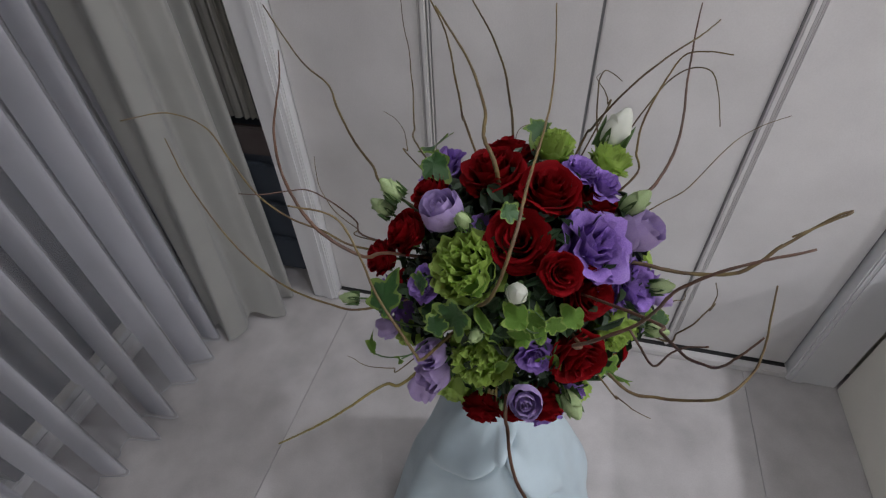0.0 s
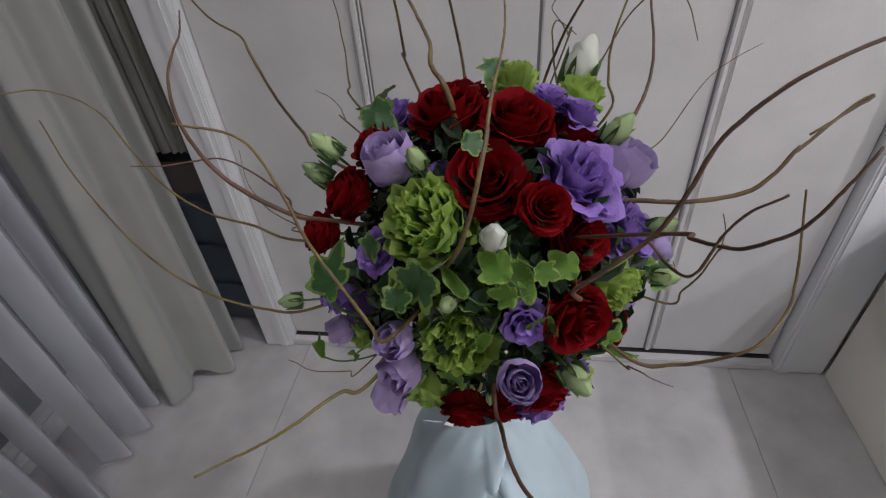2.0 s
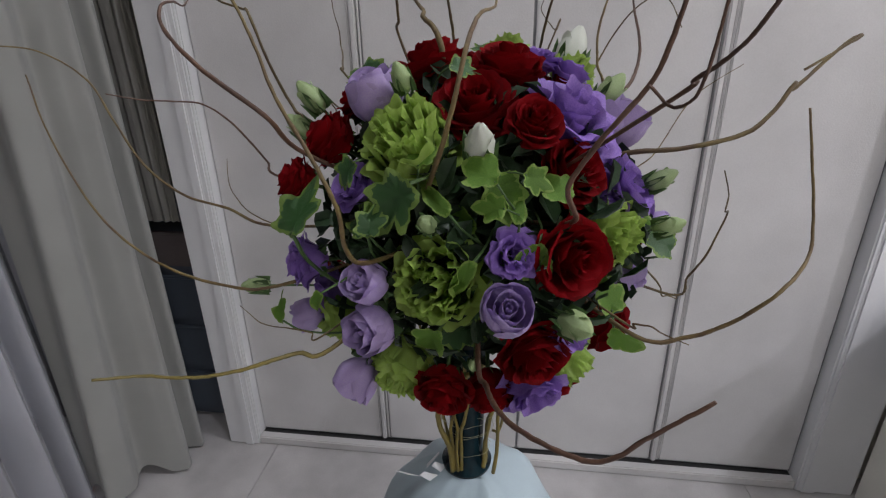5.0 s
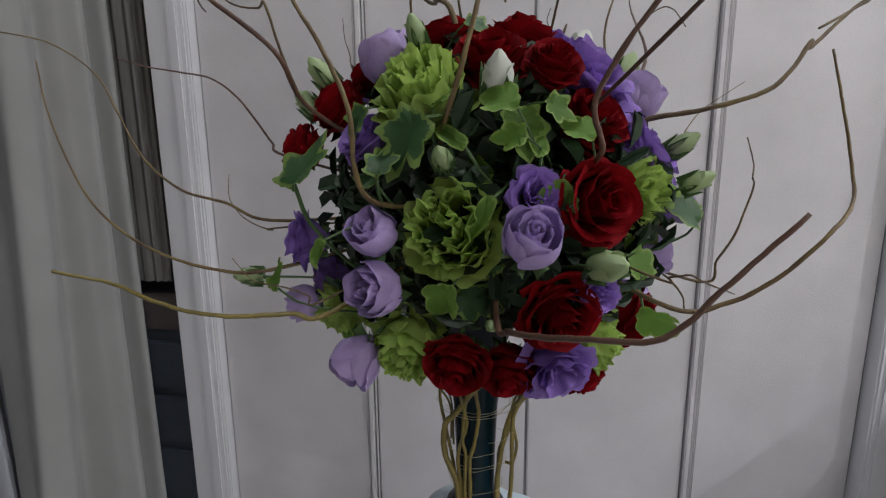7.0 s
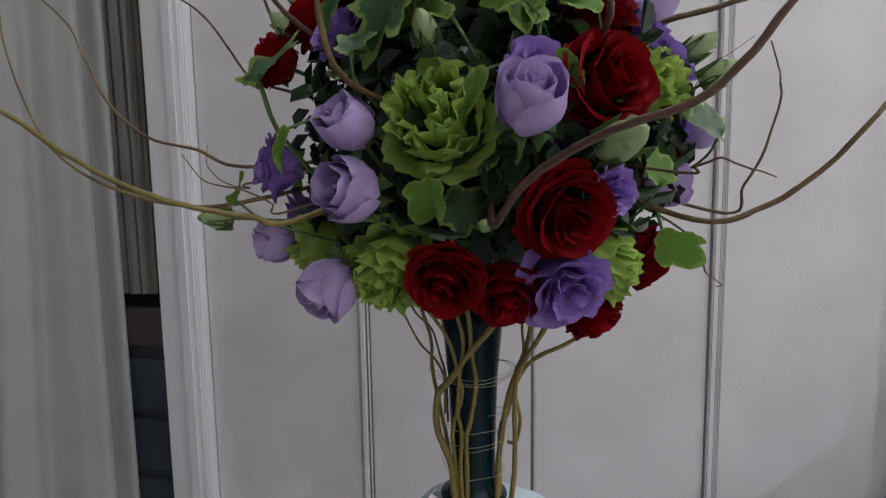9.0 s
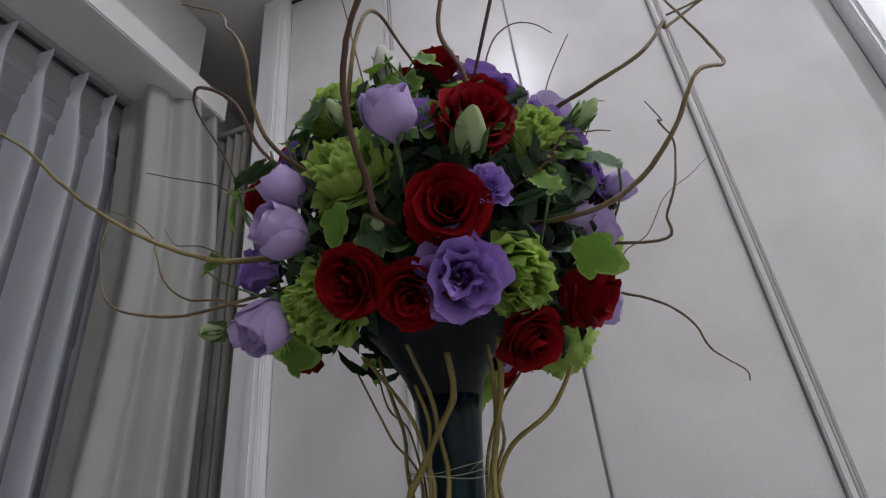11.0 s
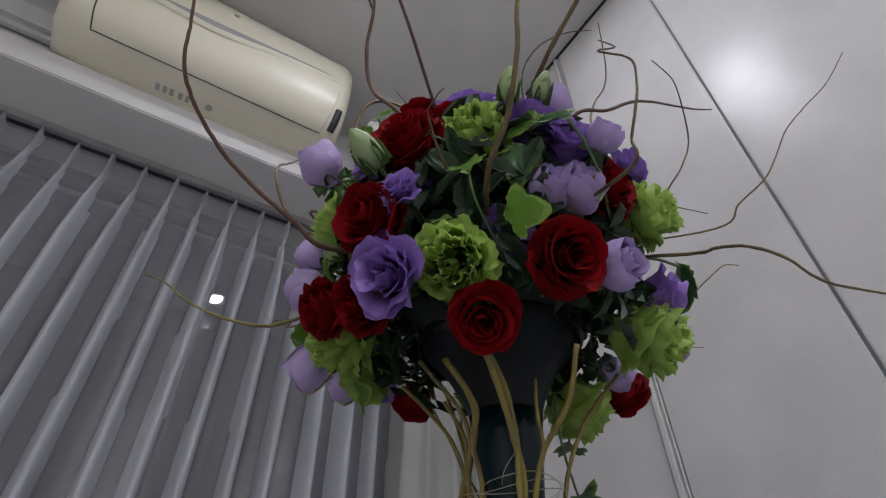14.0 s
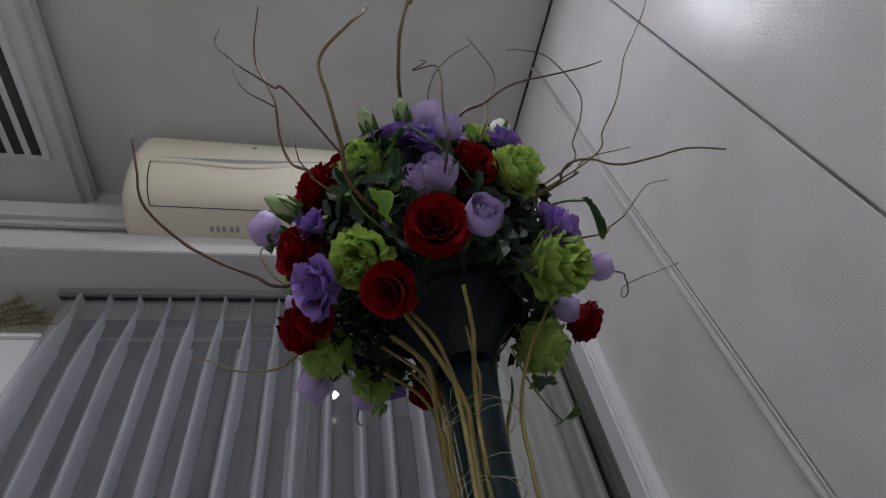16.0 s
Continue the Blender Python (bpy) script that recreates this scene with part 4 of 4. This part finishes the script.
twig(0.0014, [(0.094, 0.374, 1.087), (0.098, 0.351, 1.110), (0.103, 0.331, 1.134), (0.113, 0.316, 1.161), (0.129, 0.311, 1.188), (0.152, 0.320, 1.209), (0.175, 0.340, 1.219), (0.193, 0.367, 1.224)], M_TWIG, 14)
twig(0.0009, [(0.190, 0.441, 0.937), (0.214, 0.451, 0.953), (0.239, 0.462, 0.969), (0.255, 0.471, 0.992), (0.270, 0.480, 1.017), (0.289, 0.493, 1.038), (0.313, 0.502, 1.054), (0.338, 0.500, 1.071)], M_TWIG, 15)
twig(0.0022, [(0.160, 0.260, 1.013), (0.207, 0.247, 1.022), (0.253, 0.243, 1.037), (0.279, 0.251, 1.069), (0.281, 0.254, 1.066), (0.316, 0.269, 1.096), (0.326, 0.270, 1.101), (0.285, 0.254, 1.079)], M_TWIG, 16)
twig(0.0019, [(0.116, 0.164, 0.987), (0.108, 0.137, 1.018), (0.122, 0.122, 1.050), (0.145, 0.115, 1.084), (0.152, 0.101, 1.122), (0.155, 0.086, 1.160), (0.175, 0.081, 1.188), (0.212, 0.086, 1.206)], M_TWIG_RED, 17, shoot=[(0.143, 0.114, 1.081), (0.153, 0.106, 1.071), (0.158, 0.090, 1.076), (0.159, 0.079, 1.089), (0.159, 0.072, 1.106), (0.159, 0.066, 1.122), (0.163, 0.060, 1.138), (0.171, 0.052, 1.152)])
twig(0.0012, [(0.224, 0.274, 0.879), (0.236, 0.272, 0.899), (0.247, 0.271, 0.919), (0.254, 0.272, 0.940), (0.258, 0.269, 0.962), (0.248, 0.250, 0.970), (0.254, 0.264, 0.980), (0.246, 0.261, 1.001)], M_TWIG, 18)
twig(0.0019, [(0.177, 0.198, 0.878), (0.213, 0.187, 0.886), (0.240, 0.176, 0.909), (0.261, 0.167, 0.939), (0.285, 0.189, 0.957), (0.288, 0.202, 0.984), (0.280, 0.205, 1.021), (0.273, 0.211, 1.057)], M_TWIG, 19)
twig(0.0009, [(0.161, 0.169, 0.906), (0.165, 0.164, 0.909), (0.170, 0.159, 0.911), (0.175, 0.154, 0.913), (0.181, 0.152, 0.910), (0.188, 0.151, 0.907), (0.194, 0.150, 0.905), (0.201, 0.150, 0.902)], M_TWIG, 20)
twig(0.0021, [(0.053, 0.139, 0.880), (0.060, 0.110, 0.887), (0.066, 0.081, 0.896), (0.076, 0.054, 0.905), (0.094, 0.029, 0.914), (0.118, 0.012, 0.922), (0.137, 0.005, 0.946), (0.156, -0.002, 0.971)], M_TWIG_RED, 21)
twig(0.0014, [(0.162, 0.134, 1.072), (0.165, 0.115, 1.083), (0.171, 0.096, 1.093), (0.175, 0.078, 1.105), (0.178, 0.063, 1.121), (0.179, 0.049, 1.138), (0.181, 0.041, 1.158), (0.190, 0.044, 1.177)], M_TWIG_RED, 22)
twig(0.0007, [(-0.073, 0.159, 0.887), (-0.080, 0.154, 0.892), (-0.087, 0.149, 0.897), (-0.096, 0.145, 0.901), (-0.106, 0.143, 0.903), (-0.116, 0.143, 0.906), (-0.123, 0.143, 0.913), (-0.127, 0.139, 0.922)], M_TWIG, 23)
twig(0.0009, [(-0.190, 0.339, 0.912), (-0.203, 0.359, 0.907), (-0.225, 0.371, 0.909), (-0.247, 0.381, 0.916), (-0.265, 0.395, 0.925), (-0.281, 0.410, 0.936), (-0.292, 0.428, 0.950), (-0.300, 0.446, 0.965)], M_TWIG, 24)
twig(0.0009, [(-0.117, 0.368, 1.042), (-0.124, 0.388, 1.034), (-0.132, 0.409, 1.027), (-0.140, 0.430, 1.020), (-0.148, 0.450, 1.013), (-0.158, 0.471, 1.013), (-0.174, 0.485, 1.021), (-0.195, 0.492, 1.028)], M_TWIG, 25)
twig(0.0014, [(0.188, 0.382, 0.883), (0.210, 0.378, 0.871), (0.230, 0.374, 0.856), (0.246, 0.378, 0.837), (0.254, 0.392, 0.818), (0.267, 0.410, 0.809), (0.283, 0.425, 0.798), (0.288, 0.450, 0.792)], M_TWIG, 26)
twig(0.0014, [(0.155, 0.359, 1.052), (0.152, 0.367, 1.079), (0.151, 0.374, 1.106), (0.157, 0.382, 1.132), (0.167, 0.393, 1.157), (0.177, 0.393, 1.180), (0.193, 0.375, 1.192), (0.210, 0.353, 1.199)], M_TWIG, 28)
twig(0.0012, [(0.137, 0.462, 1.010), (0.151, 0.473, 1.043), (0.168, 0.488, 1.073), (0.185, 0.494, 1.104), (0.202, 0.476, 1.131), (0.218, 0.446, 1.143), (0.224, 0.411, 1.135), (0.230, 0.383, 1.111)], M_TWIG, 29)
twig(0.0014, [(0.118, 0.474, 1.016), (0.113, 0.486, 1.034), (0.109, 0.498, 1.052), (0.107, 0.511, 1.070), (0.106, 0.527, 1.085), (0.112, 0.546, 1.090), (0.125, 0.560, 1.080), (0.139, 0.570, 1.066)], M_TWIG, 30)
twig(0.0011, [(0.103, 0.476, 0.920), (0.108, 0.494, 0.930), (0.114, 0.511, 0.940), (0.120, 0.526, 0.954), (0.129, 0.539, 0.967), (0.136, 0.554, 0.980), (0.137, 0.572, 0.988), (0.136, 0.592, 0.996)], M_TWIG, 31)
twig(0.0011, [(0.063, 0.504, 0.904), (0.048, 0.531, 0.908), (0.023, 0.546, 0.908), (0.001, 0.554, 0.922), (-0.005, 0.568, 0.945), (-0.003, 0.594, 0.959), (0.014, 0.617, 0.958), (0.039, 0.633, 0.949)], M_TWIG, 32)


# ---- vase, stems and pedestal ----
VX, VY = 0.028, 0.316


def build_vase():
    v = bpy.data.objects.new("trumpet_vase", None)
    scene.collection.objects.link(v)
    tagged(v, "slender dark teal glass trumpet vase on the draped stand", "vase")
    part("vase_body", lathe([(0.0, 0.612), (0.030, 0.612), (0.031, 0.618), (0.0225, 0.626), (0.0200, 0.640), (0.0208, 0.68), (0.0228, 0.73), (0.0270, 0.775), (0.0300, 0.795), (0.0270, 0.796), (0.0, 0.790)], 40, centre=(VX, VY)), M_VASE, v, smooth=True)
    # Bowl and collar take the darkened glass, painted as shaded by the bouquet.
    bowl = part("vase_bowl", lathe([(0.0295, 0.795), (0.034, 0.81), (0.050, 0.838), (0.068, 0.858), (0.070, 0.861), (0.066, 0.860), (0.046, 0.842), (0.028, 0.81), (0.018, 0.797)], 40, centre=(VX, VY)), M_BOWL, v, "vase bowl, coloured dark for the shade of the flowers", smooth=True)
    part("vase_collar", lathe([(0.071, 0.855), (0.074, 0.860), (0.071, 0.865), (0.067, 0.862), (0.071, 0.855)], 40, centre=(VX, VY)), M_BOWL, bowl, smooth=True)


def build_stems():
    """Willow stems that run down outside the vase, held by wire."""
    rng = random.Random(9)
    bundle = tagged(new("willow_bundle", None), "olive willow stems tied along the vase with wire", "willow stems")
    def stem(r, points, i):
        part("willow_stem", tube(points, r * 0.76, r * 0.60, seg=8, per=6, knots=0.15, seed=i, wander=r * 0.15), M_TWIG_GREEN, bundle, smooth=True)

    # front stems, some crossing over the glass
    stem(0.0044, [(0.014, 0.288, 0.622), (0.011, 0.287, 0.657), (0.005, 0.286, 0.675), (-0.002, 0.290, 0.691), (-0.001, 0.288, 0.721), (0.011, 0.284, 0.738), (0.029, 0.280, 0.764), (0.048, 0.270, 0.789), (0.056, 0.240, 0.815)], 0)
    stem(0.0030, [(0.024, 0.290, 0.622), (0.024, 0.289, 0.657), (0.024, 0.288, 0.684), (0.028, 0.286, 0.700), (0.033, 0.285, 0.735), (0.030, 0.281, 0.762), (0.029, 0.270, 0.792), (0.026, 0.235, 0.825)], 1)
    stem(0.0027, [(0.017, 0.290, 0.622), (0.015, 0.288, 0.657), (0.012, 0.288, 0.680), (0.014, 0.287, 0.699), (0.021, 0.285, 0.724), (0.018, 0.282, 0.744), (0.010, 0.270, 0.780), (-0.010, 0.240, 0.820)], 2)
    stem(0.0026, [(0.020, 0.288, 0.622), (0.019, 0.286, 0.657), (0.020, 0.286, 0.689), (0.017, 0.284, 0.709), (0.019, 0.283, 0.739), (0.023, 0.278, 0.773), (0.020, 0.262, 0.800)], 3)
    # thin shoots leaving the bundle on one side
    stem(0.0015, [(0.004, 0.300, 0.700), (0.003, 0.305, 0.730), (-0.004, 0.305, 0.747), (-0.019, 0.304, 0.764), (-0.031, 0.302, 0.788), (-0.045, 0.290, 0.825)], 4)
    stem(0.0014, [(0.006, 0.305, 0.690), (0.004, 0.309, 0.730), (-0.001, 0.310, 0.750), (-0.009, 0.310, 0.776), (-0.025, 0.308, 0.794), (-0.040, 0.320, 0.830)], 5)
    stem(0.0025, [(0.010, 0.300, 0.622), (0.007, 0.299, 0.666), (0.000, 0.299, 0.705), (-0.007, 0.300, 0.741), (-0.008, 0.300, 0.770), (-0.019, 0.297, 0.808), (-0.024, 0.290, 0.836)], 6)
    # the bundle on the other side
    stem(0.0036, [(0.050, 0.298, 0.622), (0.052, 0.298, 0.661), (0.057, 0.297, 0.700), (0.064, 0.297, 0.731), (0.075, 0.283, 0.758), (0.090, 0.258, 0.793), (0.096, 0.240, 0.820)], 7)
    stem(0.0030, [(0.052, 0.305, 0.622), (0.053, 0.305, 0.682), (0.060, 0.304, 0.703), (0.070, 0.304, 0.735), (0.086, 0.302, 0.754), (0.116, 0.298, 0.771), (0.140, 0.290, 0.800)], 8)
    stem(0.0030, [(0.062, 0.290, 0.622), (0.066, 0.290, 0.660), (0.066, 0.291, 0.708), (0.067, 0.290, 0.732), (0.074, 0.286, 0.759), (0.080, 0.275, 0.792), (0.084, 0.255, 0.820)], 9)
    stem(0.0022, [(0.060, 0.304, 0.674), (0.067, 0.302, 0.676), (0.071, 0.301, 0.696), (0.067, 0.303, 0.718), (0.066, 0.308, 0.736), (0.074, 0.310, 0.756), (0.073, 0.309, 0.780), (0.079, 0.306, 0.806)], 10)
    stem(0.0026, [(0.040, 0.345, 0.622), (0.044, 0.347, 0.680), (0.046, 0.352, 0.740), (0.060, 0.370, 0.790), (0.085, 0.395, 0.830)], 11)
    stem(0.0026, [(0.010, 0.340, 0.622), (0.006, 0.343, 0.680), (0.004, 0.350, 0.740), (-0.010, 0.372, 0.790), (-0.040, 0.390, 0.830)], 12)
    w = bpy.data.objects.new("binding_wire", None)
    scene.collection.objects.link(w)
    tagged(w, "thin pale wire wound round vase and stems", "wire")
    for k, (z, rr, n) in enumerate(((0.733, 0.035, 3), (0.690, 0.031, 1), (0.672, 0.029, 2), (0.645, 0.028, 1))):
        for j in range(n):
            pts = []
            for i in range(17):
                a = 2 * math.pi * i / 16 + j
                q = rr * (1 + 0.14 * math.sin(2 * a + j + k) + 0.05 * rng.uniform(-1, 1))
                pts.append((VX + q * math.cos(a), VY + q * math.sin(a), z + 0.003 * j + 0.003 * math.sin(a * 2 + k + j)))
            part("wire_loop", tube(pts, 0.00032, 0.00032, seg=4, per=3), M_WIRE, w)
    for k, (a, z) in enumerate(((-0.9, 0.735), (-1.1, 0.705))):
        c = Vector((VX + 0.033 * math.cos(a), VY + 0.033 * math.sin(a), z))
        part("wire_end", tube([c, c + Vector((0.012, -0.006, 0.006)), c + Vector((0.024, -0.004, 0.016))], 0.0003, 0.0002, seg=4, per=4), M_WIRE, w)


def build_stand():
    """A stand hidden under a pale satin cloth with slack folds."""
    s = bpy.data.objects.new("draped_stand", None)
    scene.collection.objects.link(s)
    tagged(s, "tall stand draped in pale blue-white satin cloth", "draped stand")
    rows, seg = 72, 144
    bm = bmesh.new()
    grid = []
    for j in range(rows + 1):
        f = j / rows
        z = 0.614 * (1 - f) ** 1.0
        row = []
        for i in range(seg):
            a = 2 * math.pi * i / seg
            r = 0.240 * f ** 0.70
            zz = 0.6135 * (1 - f ** 1.85)
            fold = 0.012 * math.sin(5 * a + 1.3 + 2 * f) + 0.008 * math.sin(9 * a + 0.4 - 3 * f)
            r += fold * min(1.0, max(0.0, (f - 0.25) * 2.0)) * (0.4 + f)
            # two slack creases crossing the front
            for a0, a1, f0, f1, h in ((3.7, 5.30, 0.44, 0.12, 0.032), (4.75, 5.8, 0.20, 0.50, 0.022), (3.6, 5.0, 0.60, 0.66, 0.026), (5.0, 6.1, 0.30, 0.75, 0.020)):
                u = (a - a0) / (a1 - a0)
                if 0 < u < 1:
                    d = f - (f0 + (f1 - f0) * u + 0.05 * math.sin(math.pi * u))
                    env = math.sin(math.pi * u) ** 0.8
                    r += h * env * (math.exp(-((d + 0.045) / 0.05) ** 2) - 1.1 * math.exp(-((d - 0.012) / 0.020) ** 2))
            r += 0.010 * noise.noise(Vector((math.cos(a) * 2.2, math.sin(a) * 2.2, f * 4))) * min(1.0, f * 5)
            r += 0.004 * noise.noise(Vector((math.cos(a) * 3, math.sin(a) * 3, f * 7)))
            row.append(bm.verts.new((VX + 0.005 + r * math.cos(a), VY + r * math.sin(a), max(0.001, zz))))
        grid.append(row)
    for p, q in zip(grid, grid[1:]):
        for i in range(seg):
            k = (i + 1) % seg
            bm.faces.new((p[i], p[k], q[k], q[i]))
    bmesh.ops.remove_doubles(bm, verts=bm.verts, dist=0.0004)
    part("satin_cloth", bm, M_CLOTH, s, smooth=True)
    # tied ribbon tail lying on the cloth top
    b = bpy.data.objects.new("paper_tag", None)
    scene.collection.objects.link(b)
    tagged(b, "small crumpled white paper scrap on the cloth", "paper scrap")
    bm = bmesh.new()
    rng = random.Random(4)
    for i in range(4):
        o = Vector((VX - 0.062 + 0.012 * i, VY - 0.02 + rng.uniform(-0.012, 0.012), 0.607))
        d = Vector((rng.uniform(-1, 1), rng.uniform(-1, 1), rng.uniform(0.3, 1.0))).normalized() * 0.022
        w = Vector((rng.uniform(-1, 1), rng.uniform(-1, 1), 0.2)).normalized() * 0.006
        q = [bm.verts.new(o - w), bm.verts.new(o + w), bm.verts.new(o + d + w * 0.6), bm.verts.new(o + d - w * 0.6)]
        bm.faces.new(q)
    p = part("paper_piece", bm, M_WHITE_CLOTH, b)
    p.modifiers.new("thick", "SOLIDIFY").thickness = 0.0006


def build_side_cloth():
    """White cloth lying on the low cabinet, its edge hanging down in fine pleats."""
    e = tagged(new("white_table_cloth", None), "white finely pleated cloth hanging over the low cabinet", "cloth")
    bm = bmesh.new()
    n, m = 130, 16
    grid = []
    for j in range(m + 1):
        v = j / m
        row = []
        for i in range(n + 1):
            u = i / n
            y = 0.905 - 1.30 * u
            low = 0.305 + 0.20 * (1 - min(1.0, u / 0.12)) ** 1.5
            z = low + (0.584 - low) * min(1.0, v * 1.35)
            on_top = max(0.0, v - 0.74) / 0.26
            bulge = 0.075 * math.sin(math.pi * min(1.0, (1 - v) * 0.8 + 0.1)) ** 0.8
            x = 0.957 - (bulge * min(1.0, u * 16 + 0.25)) * (1 - on_top) - 0.004 * math.sin(u * 210 + v * 2) * (1 - on_top) + 0.30 * on_top
            row.append(bm.verts.new((x, y, z + 0.003 * on_top)))
        grid.append(row)
    for a, b in zip(grid, grid[1:]):
        for i in range(n):
            bm.faces.new((a[i], a[i + 1], b[i + 1], b[i]))
    part("cloth", bm, M_WHITE_CLOTH, e, smooth=True)


def build_dry_plumes():
    """Dried pampas plumes by the window's end."""
    m = shade("dry_grass", (0.42, 0.36, 0.20), rough=0.9, var=0.2, scale=30, fine=300, bump=0.2)
    e = bpy.data.objects.new("dried_pampas", None)
    scene.collection.objects.link(e)
    tagged(e, "beige dried pampas plumes on top of a cabinet", "dried plant")
    rng = random.Random(12)
    base = Vector((-1.14, -1.00, 1.753))
    for k in range(5):
        tip = base + Vector((0.02 + 0.02 * k, 0.30 - 0.03 * k, 0.07 + 0.012 * k))
        mid = (base + tip) / 2 + Vector((0, 0, 0.05))
        line = smooth_line([base, mid, tip], 10)
        bm = tube([base, mid, tip], 0.003, 0.0015, seg=5, per=5)
        for q in line[4:]:
            for _ in range(14):
                d = Vector((rng.gauss(0, 1), rng.gauss(0.8, 0.6), rng.gauss(-0.1, 0.8))).normalized() * rng.uniform(0.015, 0.04)
                w = d.orthogonal().normalized() * 0.0012
                a = [bm.verts.new(q - w), bm.verts.new(q + w), bm.verts.new(q + d)]
                bm.faces.new(a)
        part("plume", bm, m, e)
    c = bpy.data.objects.new("side_cabinet", None)
    scene.collection.objects.link(c)
    tagged(c, "plain grey-white cabinet beside the window end", "cabinet")
    part("cabinet_body", box(-1.225, -1.075, -1.9, -0.722, 0.0, 1.730, 0.006), M_TRIM, c)
    part("cabinet_top", box(-1.226, -1.070, -1.91, -0.721, 1.730, 1.750, 0.004), M_TRIM, c)


def build_street_lights():
    """Small coloured lights of the night street."""
    red, cyan, white = glow("sign_red", (1.0, 0.06, 0.05), 6.0), glow("sign_cyan", (0.25, 0.9, 0.9), 4.0), glow("street_white", (0.9, 0.95, 1.0), 9.0)
    e = bpy.data.objects.new("street_sign", None)
    scene.collection.objects.link(e)
    tagged(e, "far lit shop sign with cyan frame and red bars", "shop sign")
    x = -6.0
    y, z = SIGN_Y, SIGN_Z
    part("sign_post", box(x - 0.2, x - 0.05, y - 0.5, y + 0.3, -1.0, z + 0.3, 0.01), M_DARK, e)
    part("cyan_bar", box(x - 0.04, x, y - 0.22, y + 0.10, z + 0.24, z + 0.27), cyan, e)
    part("cyan_bar", box(x - 0.04, x, y + 0.07, y + 0.10, z + 0.0, z + 0.24), cyan, e)
    part("cyan_mark", lathe([(0.0, 0), (0.08, 0), (0.06, 0.10), (0.0, 0.10)], 12, centre=(x - 0.02, y - 0.06)), cyan, e).location.z = z + 0.05
    part("red_bar", box(x - 0.04, x, y - 0.24, y - 0.08, z - 0.10, z - 0.02), red, e)
    part("red_bar", box(x - 0.04, x, y - 0.34, y - 0.16, z - 0.50, z - 0.42), red, e)


SIGN_Y, SIGN_Z = 1.90, 1.42
build_vase()
build_stems()
build_stand()
build_side_cloth()
build_dry_plumes()
build_street_lights()
